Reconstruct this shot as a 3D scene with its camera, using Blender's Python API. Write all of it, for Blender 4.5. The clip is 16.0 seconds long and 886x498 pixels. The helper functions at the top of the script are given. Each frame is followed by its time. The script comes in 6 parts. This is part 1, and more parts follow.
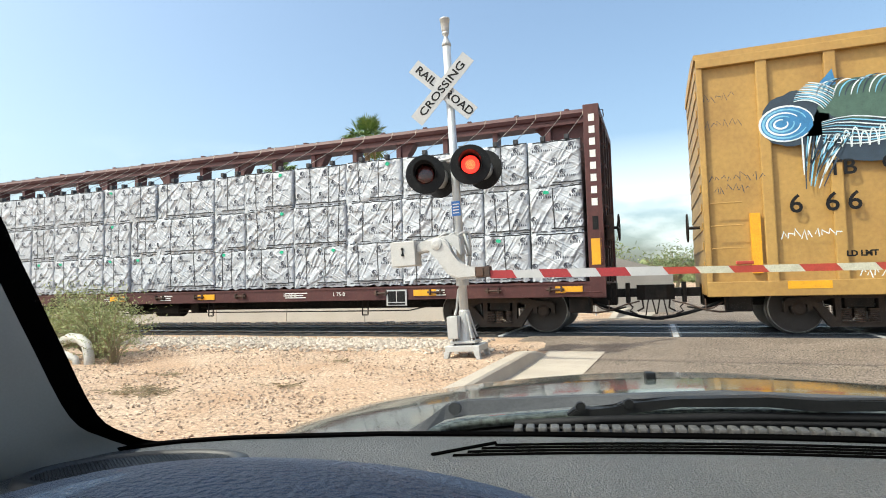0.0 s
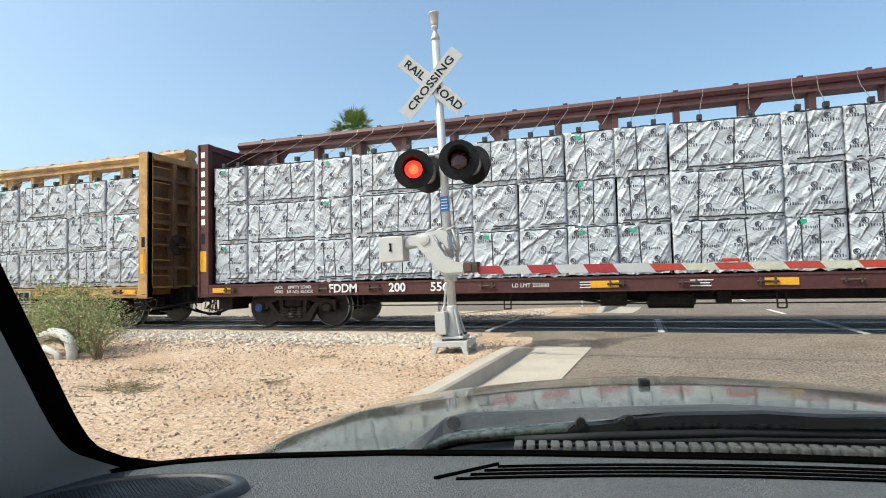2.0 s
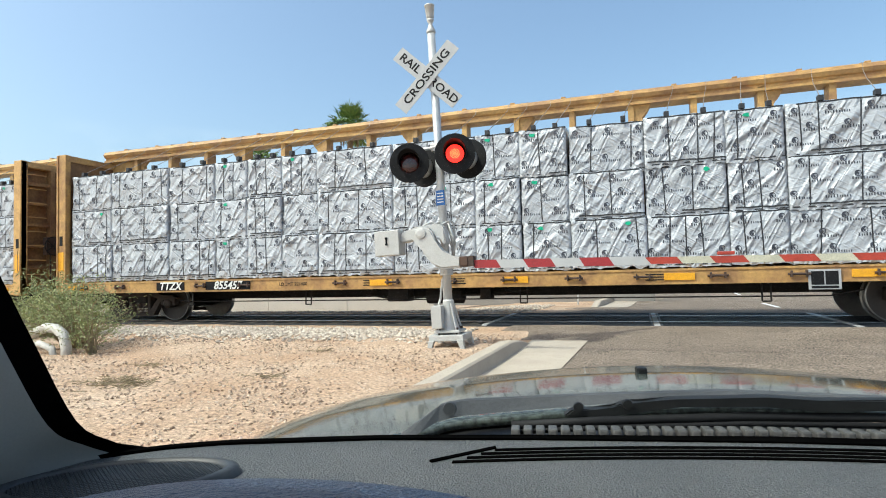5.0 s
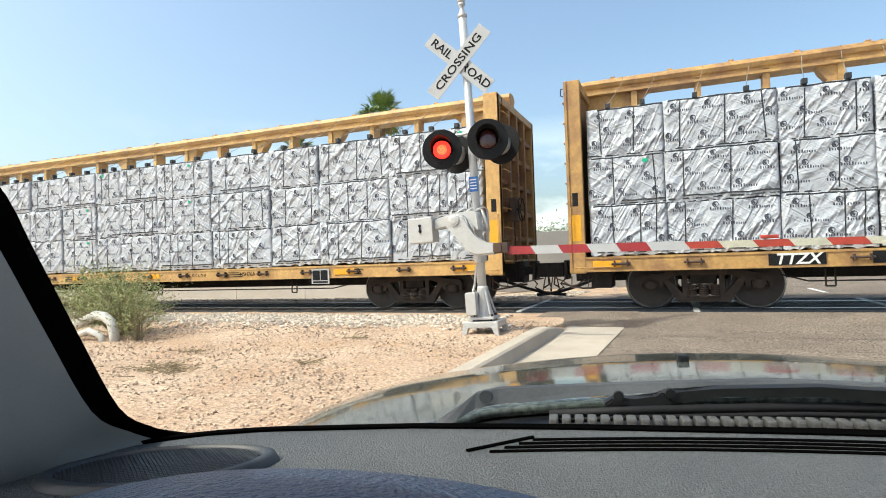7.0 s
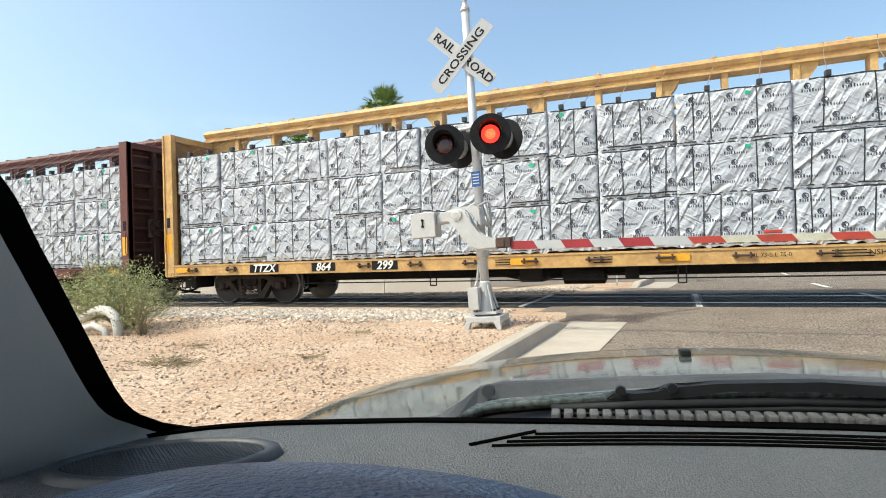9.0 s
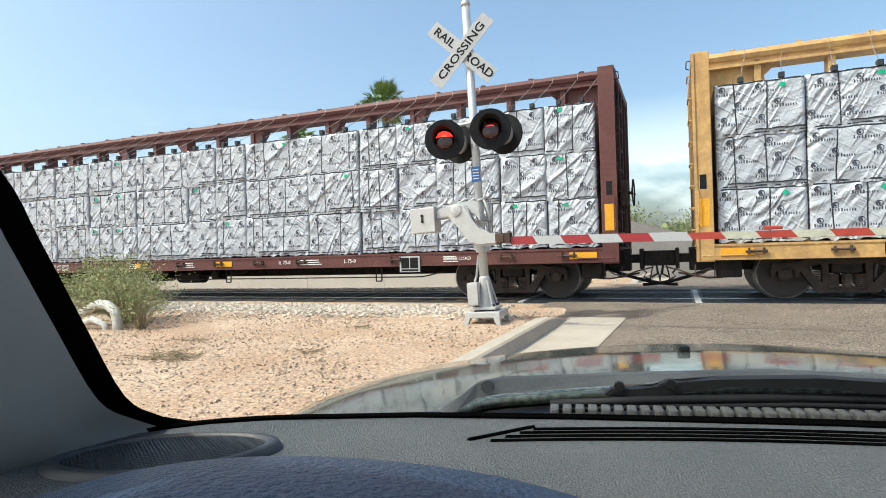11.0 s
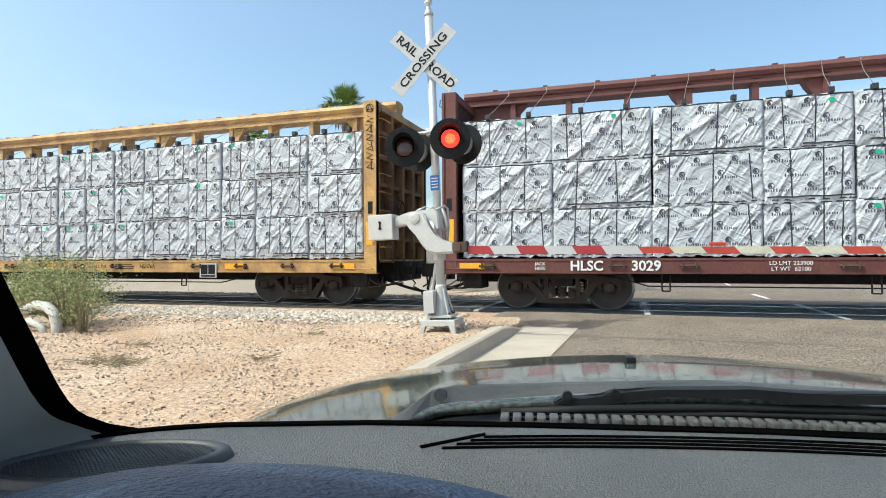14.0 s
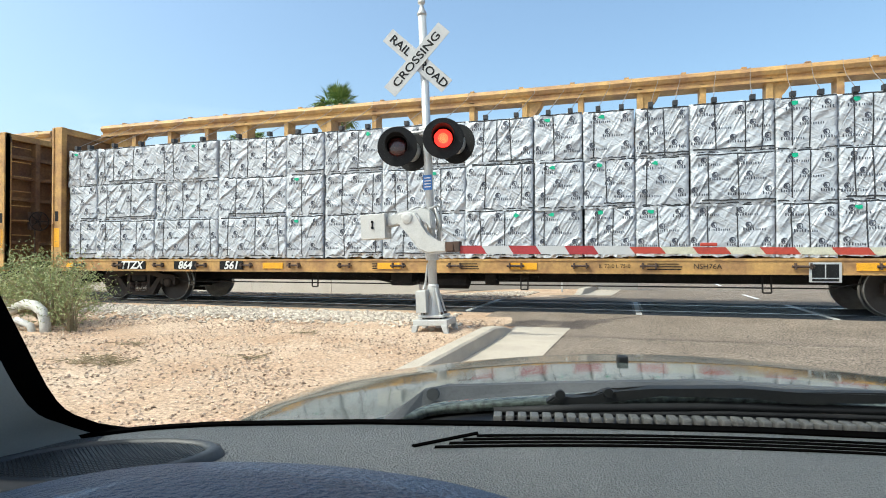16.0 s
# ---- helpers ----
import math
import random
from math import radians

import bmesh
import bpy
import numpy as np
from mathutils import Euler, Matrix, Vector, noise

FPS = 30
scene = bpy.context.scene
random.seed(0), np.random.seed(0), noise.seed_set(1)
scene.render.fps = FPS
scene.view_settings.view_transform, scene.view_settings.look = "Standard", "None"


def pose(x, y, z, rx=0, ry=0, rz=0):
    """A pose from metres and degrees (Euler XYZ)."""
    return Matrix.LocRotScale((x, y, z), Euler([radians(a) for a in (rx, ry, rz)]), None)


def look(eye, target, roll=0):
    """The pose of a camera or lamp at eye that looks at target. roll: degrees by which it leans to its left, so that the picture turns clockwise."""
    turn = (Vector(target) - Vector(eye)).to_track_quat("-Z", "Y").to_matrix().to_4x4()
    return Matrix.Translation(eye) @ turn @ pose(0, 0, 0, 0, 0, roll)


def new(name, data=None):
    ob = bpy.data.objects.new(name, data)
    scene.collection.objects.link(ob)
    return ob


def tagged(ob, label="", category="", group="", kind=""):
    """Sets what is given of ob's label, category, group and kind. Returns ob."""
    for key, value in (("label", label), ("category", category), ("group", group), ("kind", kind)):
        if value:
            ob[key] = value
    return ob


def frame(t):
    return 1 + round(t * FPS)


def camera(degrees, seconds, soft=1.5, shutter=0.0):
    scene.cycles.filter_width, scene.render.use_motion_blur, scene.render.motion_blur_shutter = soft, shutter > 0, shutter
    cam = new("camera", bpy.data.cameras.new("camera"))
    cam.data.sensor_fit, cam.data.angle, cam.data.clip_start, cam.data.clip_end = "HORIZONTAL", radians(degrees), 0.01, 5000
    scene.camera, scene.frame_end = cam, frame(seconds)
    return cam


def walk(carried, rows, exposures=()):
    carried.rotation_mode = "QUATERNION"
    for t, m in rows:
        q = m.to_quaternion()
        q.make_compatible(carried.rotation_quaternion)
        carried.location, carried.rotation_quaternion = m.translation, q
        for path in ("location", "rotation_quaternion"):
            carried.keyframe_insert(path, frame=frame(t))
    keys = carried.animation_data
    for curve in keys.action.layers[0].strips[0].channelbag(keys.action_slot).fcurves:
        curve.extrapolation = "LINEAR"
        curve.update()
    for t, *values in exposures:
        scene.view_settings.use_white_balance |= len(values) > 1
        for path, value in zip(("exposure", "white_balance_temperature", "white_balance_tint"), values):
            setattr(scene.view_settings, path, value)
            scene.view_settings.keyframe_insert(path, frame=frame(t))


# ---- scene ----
cam = camera(75.3, 16.0, soft=1.0)
# seconds, eye, turn about x, y and z
PATH = [
    (0, 0.033, -0.033, 1.286, 93.59, 1.49, 20.35),
    (0.5, 0.030, -0.033, 1.276, 93.66, 1.52, 19.88),
    (1, 0.025, -0.037, 1.269, 93.37, 1.36, 19.65),
    (1.5, 0.018, -0.033, 1.271, 93.00, 1.27, 19.74),
    (2, 0.011, -0.028, 1.318, 92.90, 1.30, 19.02),
    (2.5, 0.009, -0.017, 1.307, 92.77, 1.34, 18.89),
    (3, 0.004, -0.021, 1.308, 92.71, 1.19, 18.41),
    (3.5, 0.003, -0.018, 1.306, 92.62, 1.14, 18.11),
    (4, 0.008, -0.018, 1.302, 92.68, 1.29, 17.82),
    (6.5, 0.001, -0.002, 1.300, 91.48, 1.81, 21.30),
    (7, 0.000, 0.000, 1.300, 91.20, 1.90, 22.00),
    (7.5, -0.000, -0.001, 1.300, 91.07, 1.89, 22.22),
    (8, 0.001, -0.003, 1.301, 90.95, 1.89, 22.26),
    (10.5, 0.000, -0.001, 1.300, 90.30, 1.78, 22.21),
    (11, 0.001, -0.003, 1.301, 90.21, 1.71, 22.21),
    (11.5, -0.002, -0.004, 1.303, 90.20, 1.57, 22.16),
    (12, -0.000, -0.011, 1.307, 90.35, 1.32, 21.87),
    (12.5, 0.001, -0.016, 1.308, 90.46, 0.85, 20.47),
    (13, 0.005, -0.018, 1.308, 90.67, 0.52, 19.23),
    (13.5, 0.006, -0.019, 1.306, 90.87, 0.37, 18.38),
    (14, 0.007, -0.018, 1.305, 90.90, 0.30, 17.93),
    (14.5, 0.006, -0.016, 1.304, 90.86, 0.15, 17.67),
    (15, 0.006, -0.016, 1.304, 90.87, 0.15, 17.44),
    (15.5, 0.006, -0.016, 1.304, 90.88, 0.13, 17.29),
    (16, 0.005, -0.015, 1.303, 90.88, 0.12, 17.18),
]
walk(cam, [(t, pose(x, y, z, rx, ry, rz)) for t, x, y, z, rx, ry, rz in PATH],
     exposures=[(0, 0.97, 6600, 3), (1.2, 0.93, 6500, 2), (2.2, 0.74, 6350, 1), (3.5, 0.63, 6150, 0), (4.2, 0.67, 6150, 0), (6.4, 0.93, 6600, 3), (8.2, 0.95, 6600, 3),
                (10.4, 0.85, 6400, 2), (11.5, 0.85, 6400, 2), (13, 0.86, 6250, 0), (14.5, 0.9, 6250, 0), (16, 0.92, 6250, 0)])

# ---- light ----
SUN = Vector((-0.6, -0.48, 1.0)).normalized()
world = bpy.data.worlds.new("sky")
scene.world = world
world.use_nodes = True
wn = world.node_tree.nodes
wl = world.node_tree.links
sky = wn.new("ShaderNodeTexSky")
sky.sky_type = "NISHITA"
sky.sun_disc = False
sky.sun_elevation = math.asin(SUN.z)
sky.sun_rotation = math.atan2(SUN.x, SUN.y)
sky.air_density, sky.dust_density, sky.ozone_density = 1.0, 4.0, 1.6
# low fair-weather clouds all round the horizon
wco = wn.new("ShaderNodeTexCoord")
wmap = wn.new("ShaderNodeMapping")
wmap.inputs["Scale"].default_value = (1, 1, 2.6)
wl.new(wco.outputs["Generated"], wmap.inputs[0])
cloud = wn.new("ShaderNodeTexNoise")
cloud.inputs["Scale"].default_value, cloud.inputs["Detail"].default_value = 3.4, 7
wl.new(wmap.outputs[0], cloud.inputs["Vector"])
puff = wn.new("ShaderNodeMapRange")
puff.inputs[1].default_value, puff.inputs[2].default_value, puff.inputs[4].default_value = 0.45, 0.58, 0.9
wl.new(cloud.outputs["Fac"], puff.inputs[0])
sep = wn.new("ShaderNodeSeparateXYZ")
wl.new(wco.outputs["Generated"], sep.inputs[0])
low = wn.new("ShaderNodeMapRange")
low.inputs[1].default_value, low.inputs[2].default_value, low.inputs[3].default_value, low.inputs[4].default_value = 0.10, 0.24, 1.0, 0.0
wl.new(sep.outputs[2], low.inputs[0])
both = wn.new("ShaderNodeMath")
both.operation = "MULTIPLY"
wl.new(puff.outputs[0], both.inputs[0])
wl.new(low.outputs[0], both.inputs[1])
wmix = wn.new("ShaderNodeMix")
wmix.data_type = "RGBA"
wmix.inputs[7].default_value = (5.2, 5.4, 5.6, 1)
wl.new(both.outputs[0], wmix.inputs[0])
wl.new(sky.outputs[0], wmix.inputs[6])
wl.new(wmix.outputs[2], wn["Background"].inputs[0])
wn["Background"].inputs[1].default_value = 0.15
sun = new("sun", bpy.data.lights.new("sun", "SUN"))
sun.data.energy, sun.data.angle, sun.data.color = 2.15, radians(0.55), (1.0, 0.95, 0.86)
sun.matrix_world = look(SUN * 50, (0, 0, 0))


# ---- materials ----
def material(name, color, rough=0.7, metal=0.0, color2=None, scale=8.0, mix=0.5, bump=0.0, bscale=60.0, bdist=0.01,
             fine=0.15, random_value=0.0, coat=0.0, stretch=None, spec=0.5):
    """Base colour with large stains of color2, fine grain and bump."""
    m = bpy.data.materials.new(name)
    m.use_nodes = True
    n, l = m.node_tree.nodes, m.node_tree.links
    b = n["Principled BSDF"]
    b.inputs["Roughness"].default_value = rough
    b.inputs["Metallic"].default_value = metal
    b.inputs["Coat Weight"].default_value = coat
    b.inputs["Specular IOR Level"].default_value = spec
    co = n.new("ShaderNodeTexCoord")
    src = co.outputs["Object"]
    if stretch:
        mp = n.new("ShaderNodeMapping")
        mp.inputs["Scale"].default_value = stretch
        l.new(src, mp.inputs[0])
        src = mp.outputs[0]
    big = n.new("ShaderNodeTexNoise")
    big.inputs["Scale"].default_value = scale
    big.inputs["Detail"].default_value = 6
    l.new(src, big.inputs["Vector"])
    ramp = n.new("ShaderNodeMapRange")
    ramp.inputs[1].default_value, ramp.inputs[2].default_value = 0.38, 0.66
    ramp.inputs[3].default_value, ramp.inputs[4].default_value = 0.0, mix
    l.new(big.outputs["Fac"], ramp.inputs[0])
    mx = n.new("ShaderNodeMix")
    mx.data_type = "RGBA"
    mx.inputs[6].default_value = (*color, 1)
    mx.inputs[7].default_value = (*(color2 or [c * 0.6 for c in color]), 1)
    l.new(ramp.outputs[0], mx.inputs[0])
    grain = n.new("ShaderNodeTexNoise")
    grain.inputs["Scale"].default_value = bscale
    grain.inputs["Detail"].default_value = 4
    l.new(src, grain.inputs["Vector"])
    gr = n.new("ShaderNodeMapRange")
    gr.inputs[1].default_value, gr.inputs[2].default_value = 0.3, 0.7
    gr.inputs[3].default_value, gr.inputs[4].default_value = 1 - fine, 1 + fine
    l.new(grain.outputs["Fac"], gr.inputs[0])
    hs = n.new("ShaderNodeHueSaturation")
    l.new(gr.outputs[0], hs.inputs["Value"])
    l.new(mx.outputs[2], hs.inputs["Color"])
    out = hs.outputs[0]
    if random_value:
        oi = n.new("ShaderNodeObjectInfo")
        rr = n.new("ShaderNodeMapRange")
        rr.inputs[3].default_value, rr.inputs[4].default_value = 1 - random_value, 1 + random_value
        l.new(oi.outputs["Random"], rr.inputs[0])
        h2 = n.new("ShaderNodeHueSaturation")
        l.new(rr.outputs[0], h2.inputs["Value"])
        l.new(out, h2.inputs["Color"])
        out = h2.outputs[0]
    l.new(out, b.inputs["Base Color"])
    if bump:
        bm_ = n.new("ShaderNodeBump")
        bm_.inputs["Strength"].default_value = bump
        bm_.inputs["Distance"].default_value = bdist
        l.new(grain.outputs["Fac"], bm_.inputs["Height"])
        l.new(bm_.outputs[0], b.inputs["Normal"])
    return m


def island_material(name, c1, c2, rough=0.9, scale=20.0):
    """Colour between two, by loose piece, with grain."""
    m = material(name, c1, rough, bump=0.3, bscale=scale)
    n, l = m.node_tree.nodes, m.node_tree.links
    g = n.new("ShaderNodeNewGeometry")
    mx = n.new("ShaderNodeMix")
    mx.data_type = "RGBA"
    mx.inputs[6].default_value, mx.inputs[7].default_value = (*c1, 1), (*c2, 1)
    l.new(g.outputs["Random Per Island"], mx.inputs[0])
    l.new(mx.outputs[2], n["Principled BSDF"].inputs["Base Color"])
    return m


def glow(name, color, strength):
    m = bpy.data.materials.new(name)
    m.use_nodes = True
    b = m.node_tree.nodes["Principled BSDF"]
    b.inputs["Base Color"].default_value = (*color, 1)
    b.inputs["Emission Color"].default_value = (*color, 1)
    b.inputs["Emission Strength"].default_value = strength
    return m


def film_material():
    """White woven wrap: stretched folds at two scales, slightly glossy."""
    m = material("wrap_film", (0.43, 0.45, 0.485), 0.24, color2=(0.37, 0.39, 0.425), scale=2.2, mix=0.5, bscale=90, fine=0.03, random_value=0.05)
    n, l = m.node_tree.nodes, m.node_tree.links
    b = n["Principled BSDF"]
    co = n.new("ShaderNodeTexCoord")
    oi = n.new("ShaderNodeObjectInfo")
    add = n.new("ShaderNodeVectorMath")
    sc = n.new("ShaderNodeVectorMath")
    sc.operation = "SCALE"
    sc.inputs["Scale"].default_value = 40
    cx = n.new("ShaderNodeCombineXYZ")
    l.new(oi.outputs["Random"], cx.inputs[0])
    l.new(oi.outputs["Random"], cx.inputs[2])
    l.new(cx.outputs[0], sc.inputs[0])
    l.new(co.outputs["Object"], add.inputs[0])
    l.new(sc.outputs[0], add.inputs[1])
    bumps = None
    for rot, stretch, s, dist in ((36, (1, 1, 6), 0.6, 0.13), (60, (1, 1, 8), 1.2, 0.075), (-34, (1, 1, 7), 1.6, 0.042), (14, (1, 1, 6), 2.6, 0.014)):
        mp = n.new("ShaderNodeMapping")
        mp.inputs["Rotation"].default_value = (0, radians(rot), 0)
        l.new(add.outputs[0], mp.inputs[0])
        st = n.new("ShaderNodeMapping")
        st.inputs["Scale"].default_value = stretch
        l.new(mp.outputs[0], st.inputs[0])
        mp = st
        tx = n.new("ShaderNodeTexNoise")
        tx.noise_type = "RIDGED_MULTIFRACTAL"
        tx.inputs["Scale"].default_value = s
        tx.inputs["Detail"].default_value = 3
        tx.inputs["Distortion"].default_value = 0.8
        l.new(mp.outputs[0], tx.inputs["Vector"])
        bp = n.new("ShaderNodeBump")
        bp.inputs["Strength"].default_value = 0.8
        bp.inputs["Distance"].default_value = dist
        l.new(tx.outputs["Fac"], bp.inputs["Height"])
        if bumps:
            l.new(bumps.outputs[0], bp.inputs["Normal"])
        bumps = bp
    l.new(bumps.outputs[0], b.inputs["Normal"])
    return m


M = {
    "wheel_rim": material("worn_wheel_rim", (0.05, 0.04, 0.036), 0.5, color2=(0.03, 0.024, 0.02), scale=5, spec=0.3),
    "sand": material("sand", (0.4, 0.27, 0.18), 0.95, color2=(0.5, 0.375, 0.275), scale=0.8, mix=0.95, bump=1.0, bscale=30, bdist=0.025, fine=0.45, spec=0.1),
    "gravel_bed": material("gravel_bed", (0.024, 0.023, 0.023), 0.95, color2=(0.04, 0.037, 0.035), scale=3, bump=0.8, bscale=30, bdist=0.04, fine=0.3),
    "stone": island_material("stone", (0.62, 0.54, 0.44), (0.30, 0.25, 0.21)),
    "pebble": island_material("pebble", (0.66, 0.52, 0.4), (0.2, 0.13, 0.09)),
    "asphalt": material("asphalt", (0.185, 0.148, 0.118), 0.92, color2=(0.25, 0.203, 0.163), scale=1.2, mix=0.7, bump=1.0, bscale=44, bdist=0.025, fine=0.9, spec=0.15),
    "concrete": material("concrete", (0.43, 0.37, 0.30), 0.85, color2=(0.33, 0.28, 0.225), scale=3, bump=0.25, bscale=70, fine=0.1),
    "wall2": material("grey_wall", (0.27, 0.255, 0.24), 0.9, color2=(0.2, 0.19, 0.18), scale=0.8, bump=0.2, bscale=40),
    "wall": material("wall", (0.5, 0.47, 0.43), 0.9, color2=(0.42, 0.39, 0.35), scale=0.8, bump=0.2, bscale=40, fine=0.08),
    "mat": material("rubber_mat", (0.018, 0.022, 0.03), 0.5, color2=(0.03, 0.034, 0.042), scale=4, spec=0.15, bump=0.15, bscale=50),
    "mat_joint": material("mat_joint", (0.45, 0.45, 0.45), 0.6, scale=6, bump=0.2),
    "rail": material("rail_steel", (0.16, 0.1, 0.07), 0.6, metal=0.5, color2=(0.1, 0.06, 0.045), scale=3),
    "rail_top": material("rail_top", (0.5, 0.5, 0.5), 0.25, metal=1.0, scale=3),
    "sleeper": material("sleeper", (0.09, 0.075, 0.06), 0.9, stretch=(1, 1, 1), bump=0.4),
    "white": material("white_paint", (0.72, 0.72, 0.7), 0.6, color2=(0.6, 0.58, 0.54), scale=4, mix=0.5),
    "alu": material("painted_metal", (0.5, 0.51, 0.52), 0.42, metal=0.3, color2=(0.38, 0.38, 0.38), scale=5, bump=0.08, fine=0.06),
    "castalu": material("cast_metal", (0.48, 0.475, 0.465), 0.5, metal=0.25, color2=(0.42, 0.41, 0.39), scale=9, bump=0.15, fine=0.08),
    "sign": material("sign_sheet", (0.43, 0.43, 0.435), 0.45, color2=(0.36, 0.36, 0.365), scale=6, mix=0.4, fine=0.03),
    "black": material("black_paint", (0.010, 0.010, 0.011), 0.6, color2=(0.02, 0.02, 0.02), scale=6, spec=0.15),
    "blue": material("blue_sign", (0.03, 0.14, 0.42), 0.4),
    "red": material("red_tape", (0.3, 0.022, 0.028), 0.45, color2=(0.24, 0.022, 0.025)),
    "orange": material("orange_tape", (0.4, 0.05, 0.03), 0.4),
    "cream": material("cream_tape", (0.52, 0.5, 0.39), 0.45),
    "frit": material("black_frit", (0.002, 0.002, 0.002), 0.9, spec=0.0),
    "lens": material("dark_red_lens", (0.05, 0.006, 0.006), 0.25, coat=0.5),
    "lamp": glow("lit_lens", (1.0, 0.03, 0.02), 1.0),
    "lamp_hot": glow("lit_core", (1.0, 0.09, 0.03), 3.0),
    "maroon": material("maroon_steel", (0.062, 0.014, 0.014), 0.6, color2=(0.095, 0.032, 0.025), scale=1.6, bump=0.12, bscale=18, fine=0.16),
    "maroon2": material("faded_maroon_steel", (0.1, 0.028, 0.024), 0.65, color2=(0.13, 0.05, 0.038), scale=1.6, bump=0.12, bscale=18, fine=0.16),
    "yellow": material("yellow_steel", (0.46, 0.27, 0.09), 0.6, color2=(0.25, 0.13, 0.06), scale=2.6, mix=0.85, bump=0.12, bscale=16, fine=0.16),
    "yellow2": material("pale_yellow_steel", (0.54, 0.33, 0.12), 0.6, color2=(0.36, 0.2, 0.08), scale=2.6, mix=0.75, bump=0.12, bscale=16, fine=0.14),
    # yellow car ends: rust brown, with the shade on these faces coloured in
    "yellow_end": material("rusted_shaded_yellow", (0.22, 0.12, 0.05), 0.75, color2=(0.12, 0.06, 0.035), scale=2.2, mix=0.9, bump=0.2, bscale=16, fine=0.2),
    "yellow2_end": material("rusted_shaded_pale", (0.3, 0.17, 0.07), 0.75, color2=(0.18, 0.09, 0.045), scale=2.2, mix=0.9, bump=0.2, bscale=16, fine=0.2),
    # maroon car ends: the paint darkened to carry the shade between the posts
    "maroon_end": material("shaded_maroon_steel", (0.032, 0.013, 0.012), 0.75, color2=(0.05, 0.025, 0.02), scale=2.2, mix=0.8, bump=0.2, bscale=16, fine=0.2),
    "maroon2_end": material("shaded_faded_maroon", (0.035, 0.014, 0.013), 0.75, color2=(0.055, 0.028, 0.022), scale=2.2, mix=0.8, bump=0.2, bscale=16, fine=0.2),
    "boxyellow": material("boxcar_yellow", (0.42, 0.25, 0.07), 0.5, color2=(0.31, 0.17, 0.05), scale=1.1, mix=0.6, bump=0.1, bscale=14, fine=0.1),
    "rust": material("rusty_steel", (0.045, 0.03, 0.024), 0.8, color2=(0.12, 0.06, 0.035), scale=6, bump=0.3, bscale=40),
    "grime": material("greasy_black_steel", (0.016, 0.014, 0.013), 0.7, color2=(0.04, 0.03, 0.025), scale=6, bump=0.3, bscale=40, spec=0.2),
    "wheel": material("wheel_steel", (0.022, 0.018, 0.016), 0.65, color2=(0.05, 0.036, 0.028), scale=5, bump=0.15, spec=0.25),
    "tread": material("wheel_tread", (0.35, 0.34, 0.33), 0.35, metal=0.9),
    "hub": material("blue_hub", (0.03, 0.09, 0.25), 0.5),
    "rubber": material("rubber", (0.011, 0.011, 0.012), 0.65, spec=0.2),
    "amber": material("reflector_yellow", (0.75, 0.36, 0.015), 0.4, color2=(0.6, 0.28, 0.02)),
    "film": film_material(),
    "print": material("dark_print", (0.05, 0.055, 0.075), 0.6, fine=0.3, bscale=30),
    "strap": material("black_strap", (0.025, 0.026, 0.03), 0.5),
    "wire": material("steel_wire", (0.3, 0.26, 0.22), 0.5, metal=0.4),
    "green": material("green_mark", (0.01, 0.4, 0.22), 0.6),
    "trunk": material("palm_trunk", (0.2, 0.14, 0.09), 0.95, bump=0.6, bscale=14, stretch=(1, 1, 5)),
    "frond": island_material("frond", (0.06, 0.14, 0.03), (0.2, 0.27, 0.07), 0.5),
    "leaf": island_material("bush_leaf", (0.15, 0.19, 0.06), (0.36, 0.37, 0.17), 0.7),
    "twig": material("twig", (0.28, 0.22, 0.13), 0.9),
    "treeleaf": island_material("tree_leaf", (0.12, 0.16, 0.06), (0.22, 0.25, 0.11), 0.7),
    "frame_rust": material("bogie_steel", (0.04, 0.03, 0.025), 0.75, color2=(0.075, 0.05, 0.036), scale=6, bump=0.3, bscale=40, spec=0.25),
    "pipe": material("pale_pipe", (0.52, 0.5, 0.46), 0.6, color2=(0.4, 0.37, 0.33), scale=7),
    "pole": material("grey_pole", (0.16, 0.17, 0.18), 0.5, metal=0.4),
    "dash": material("dash_vinyl", (0.095, 0.1, 0.1), 0.42, color2=(0.13, 0.133, 0.13), scale=5, bump=0.9, bscale=400, bdist=0.006, fine=0.35, spec=0.3),
    # the blue is skylight on the shaded binnacle, put into its base colour
    "hoodvinyl": material("binnacle_vinyl", (0.012, 0.038, 0.085), 0.42, color2=(0.017, 0.046, 0.1), scale=4, bump=1.0, bscale=200, bdist=0.008, fine=0.08),
    "pillar": material("pillar_trim", (0.3, 0.31, 0.3), 0.6, color2=(0.26, 0.27, 0.26), scale=4, bump=0.1, bscale=400, bdist=0.001, fine=0.03),
    "cowlgrey": material("cowl_grey_plastic", (0.045, 0.048, 0.052), 0.55, color2=(0.1, 0.1, 0.1), bump=0.2, bscale=200, bdist=0.002, spec=0.3),
    "bezel": material("bezel", (0.032, 0.036, 0.04), 0.5, bump=0.1, bscale=300, bdist=0.001),
    "paint": material("dusty_car_paint", (0.065, 0.078, 0.07), 0.08, metal=0.25, color2=(0.15, 0.165, 0.148), scale=6, mix=0.8, bscale=90, fine=0.6, coat=0.0, bump=0.03, bdist=0.002),
    "plastic": material("grey_plastic", (0.008, 0.0085, 0.009), 0.5, color2=(0.02, 0.02, 0.02), scale=12, mix=0.4, bump=0.2, bscale=200, bdist=0.002, spec=0.25),
    "ribbed": material("weathered_rubber", (0.08, 0.08, 0.077), 0.6, color2=(0.04, 0.04, 0.04), scale=9),
    "chrome": material("bright_clip", (0.6, 0.6, 0.58), 0.3, metal=0.6),
}


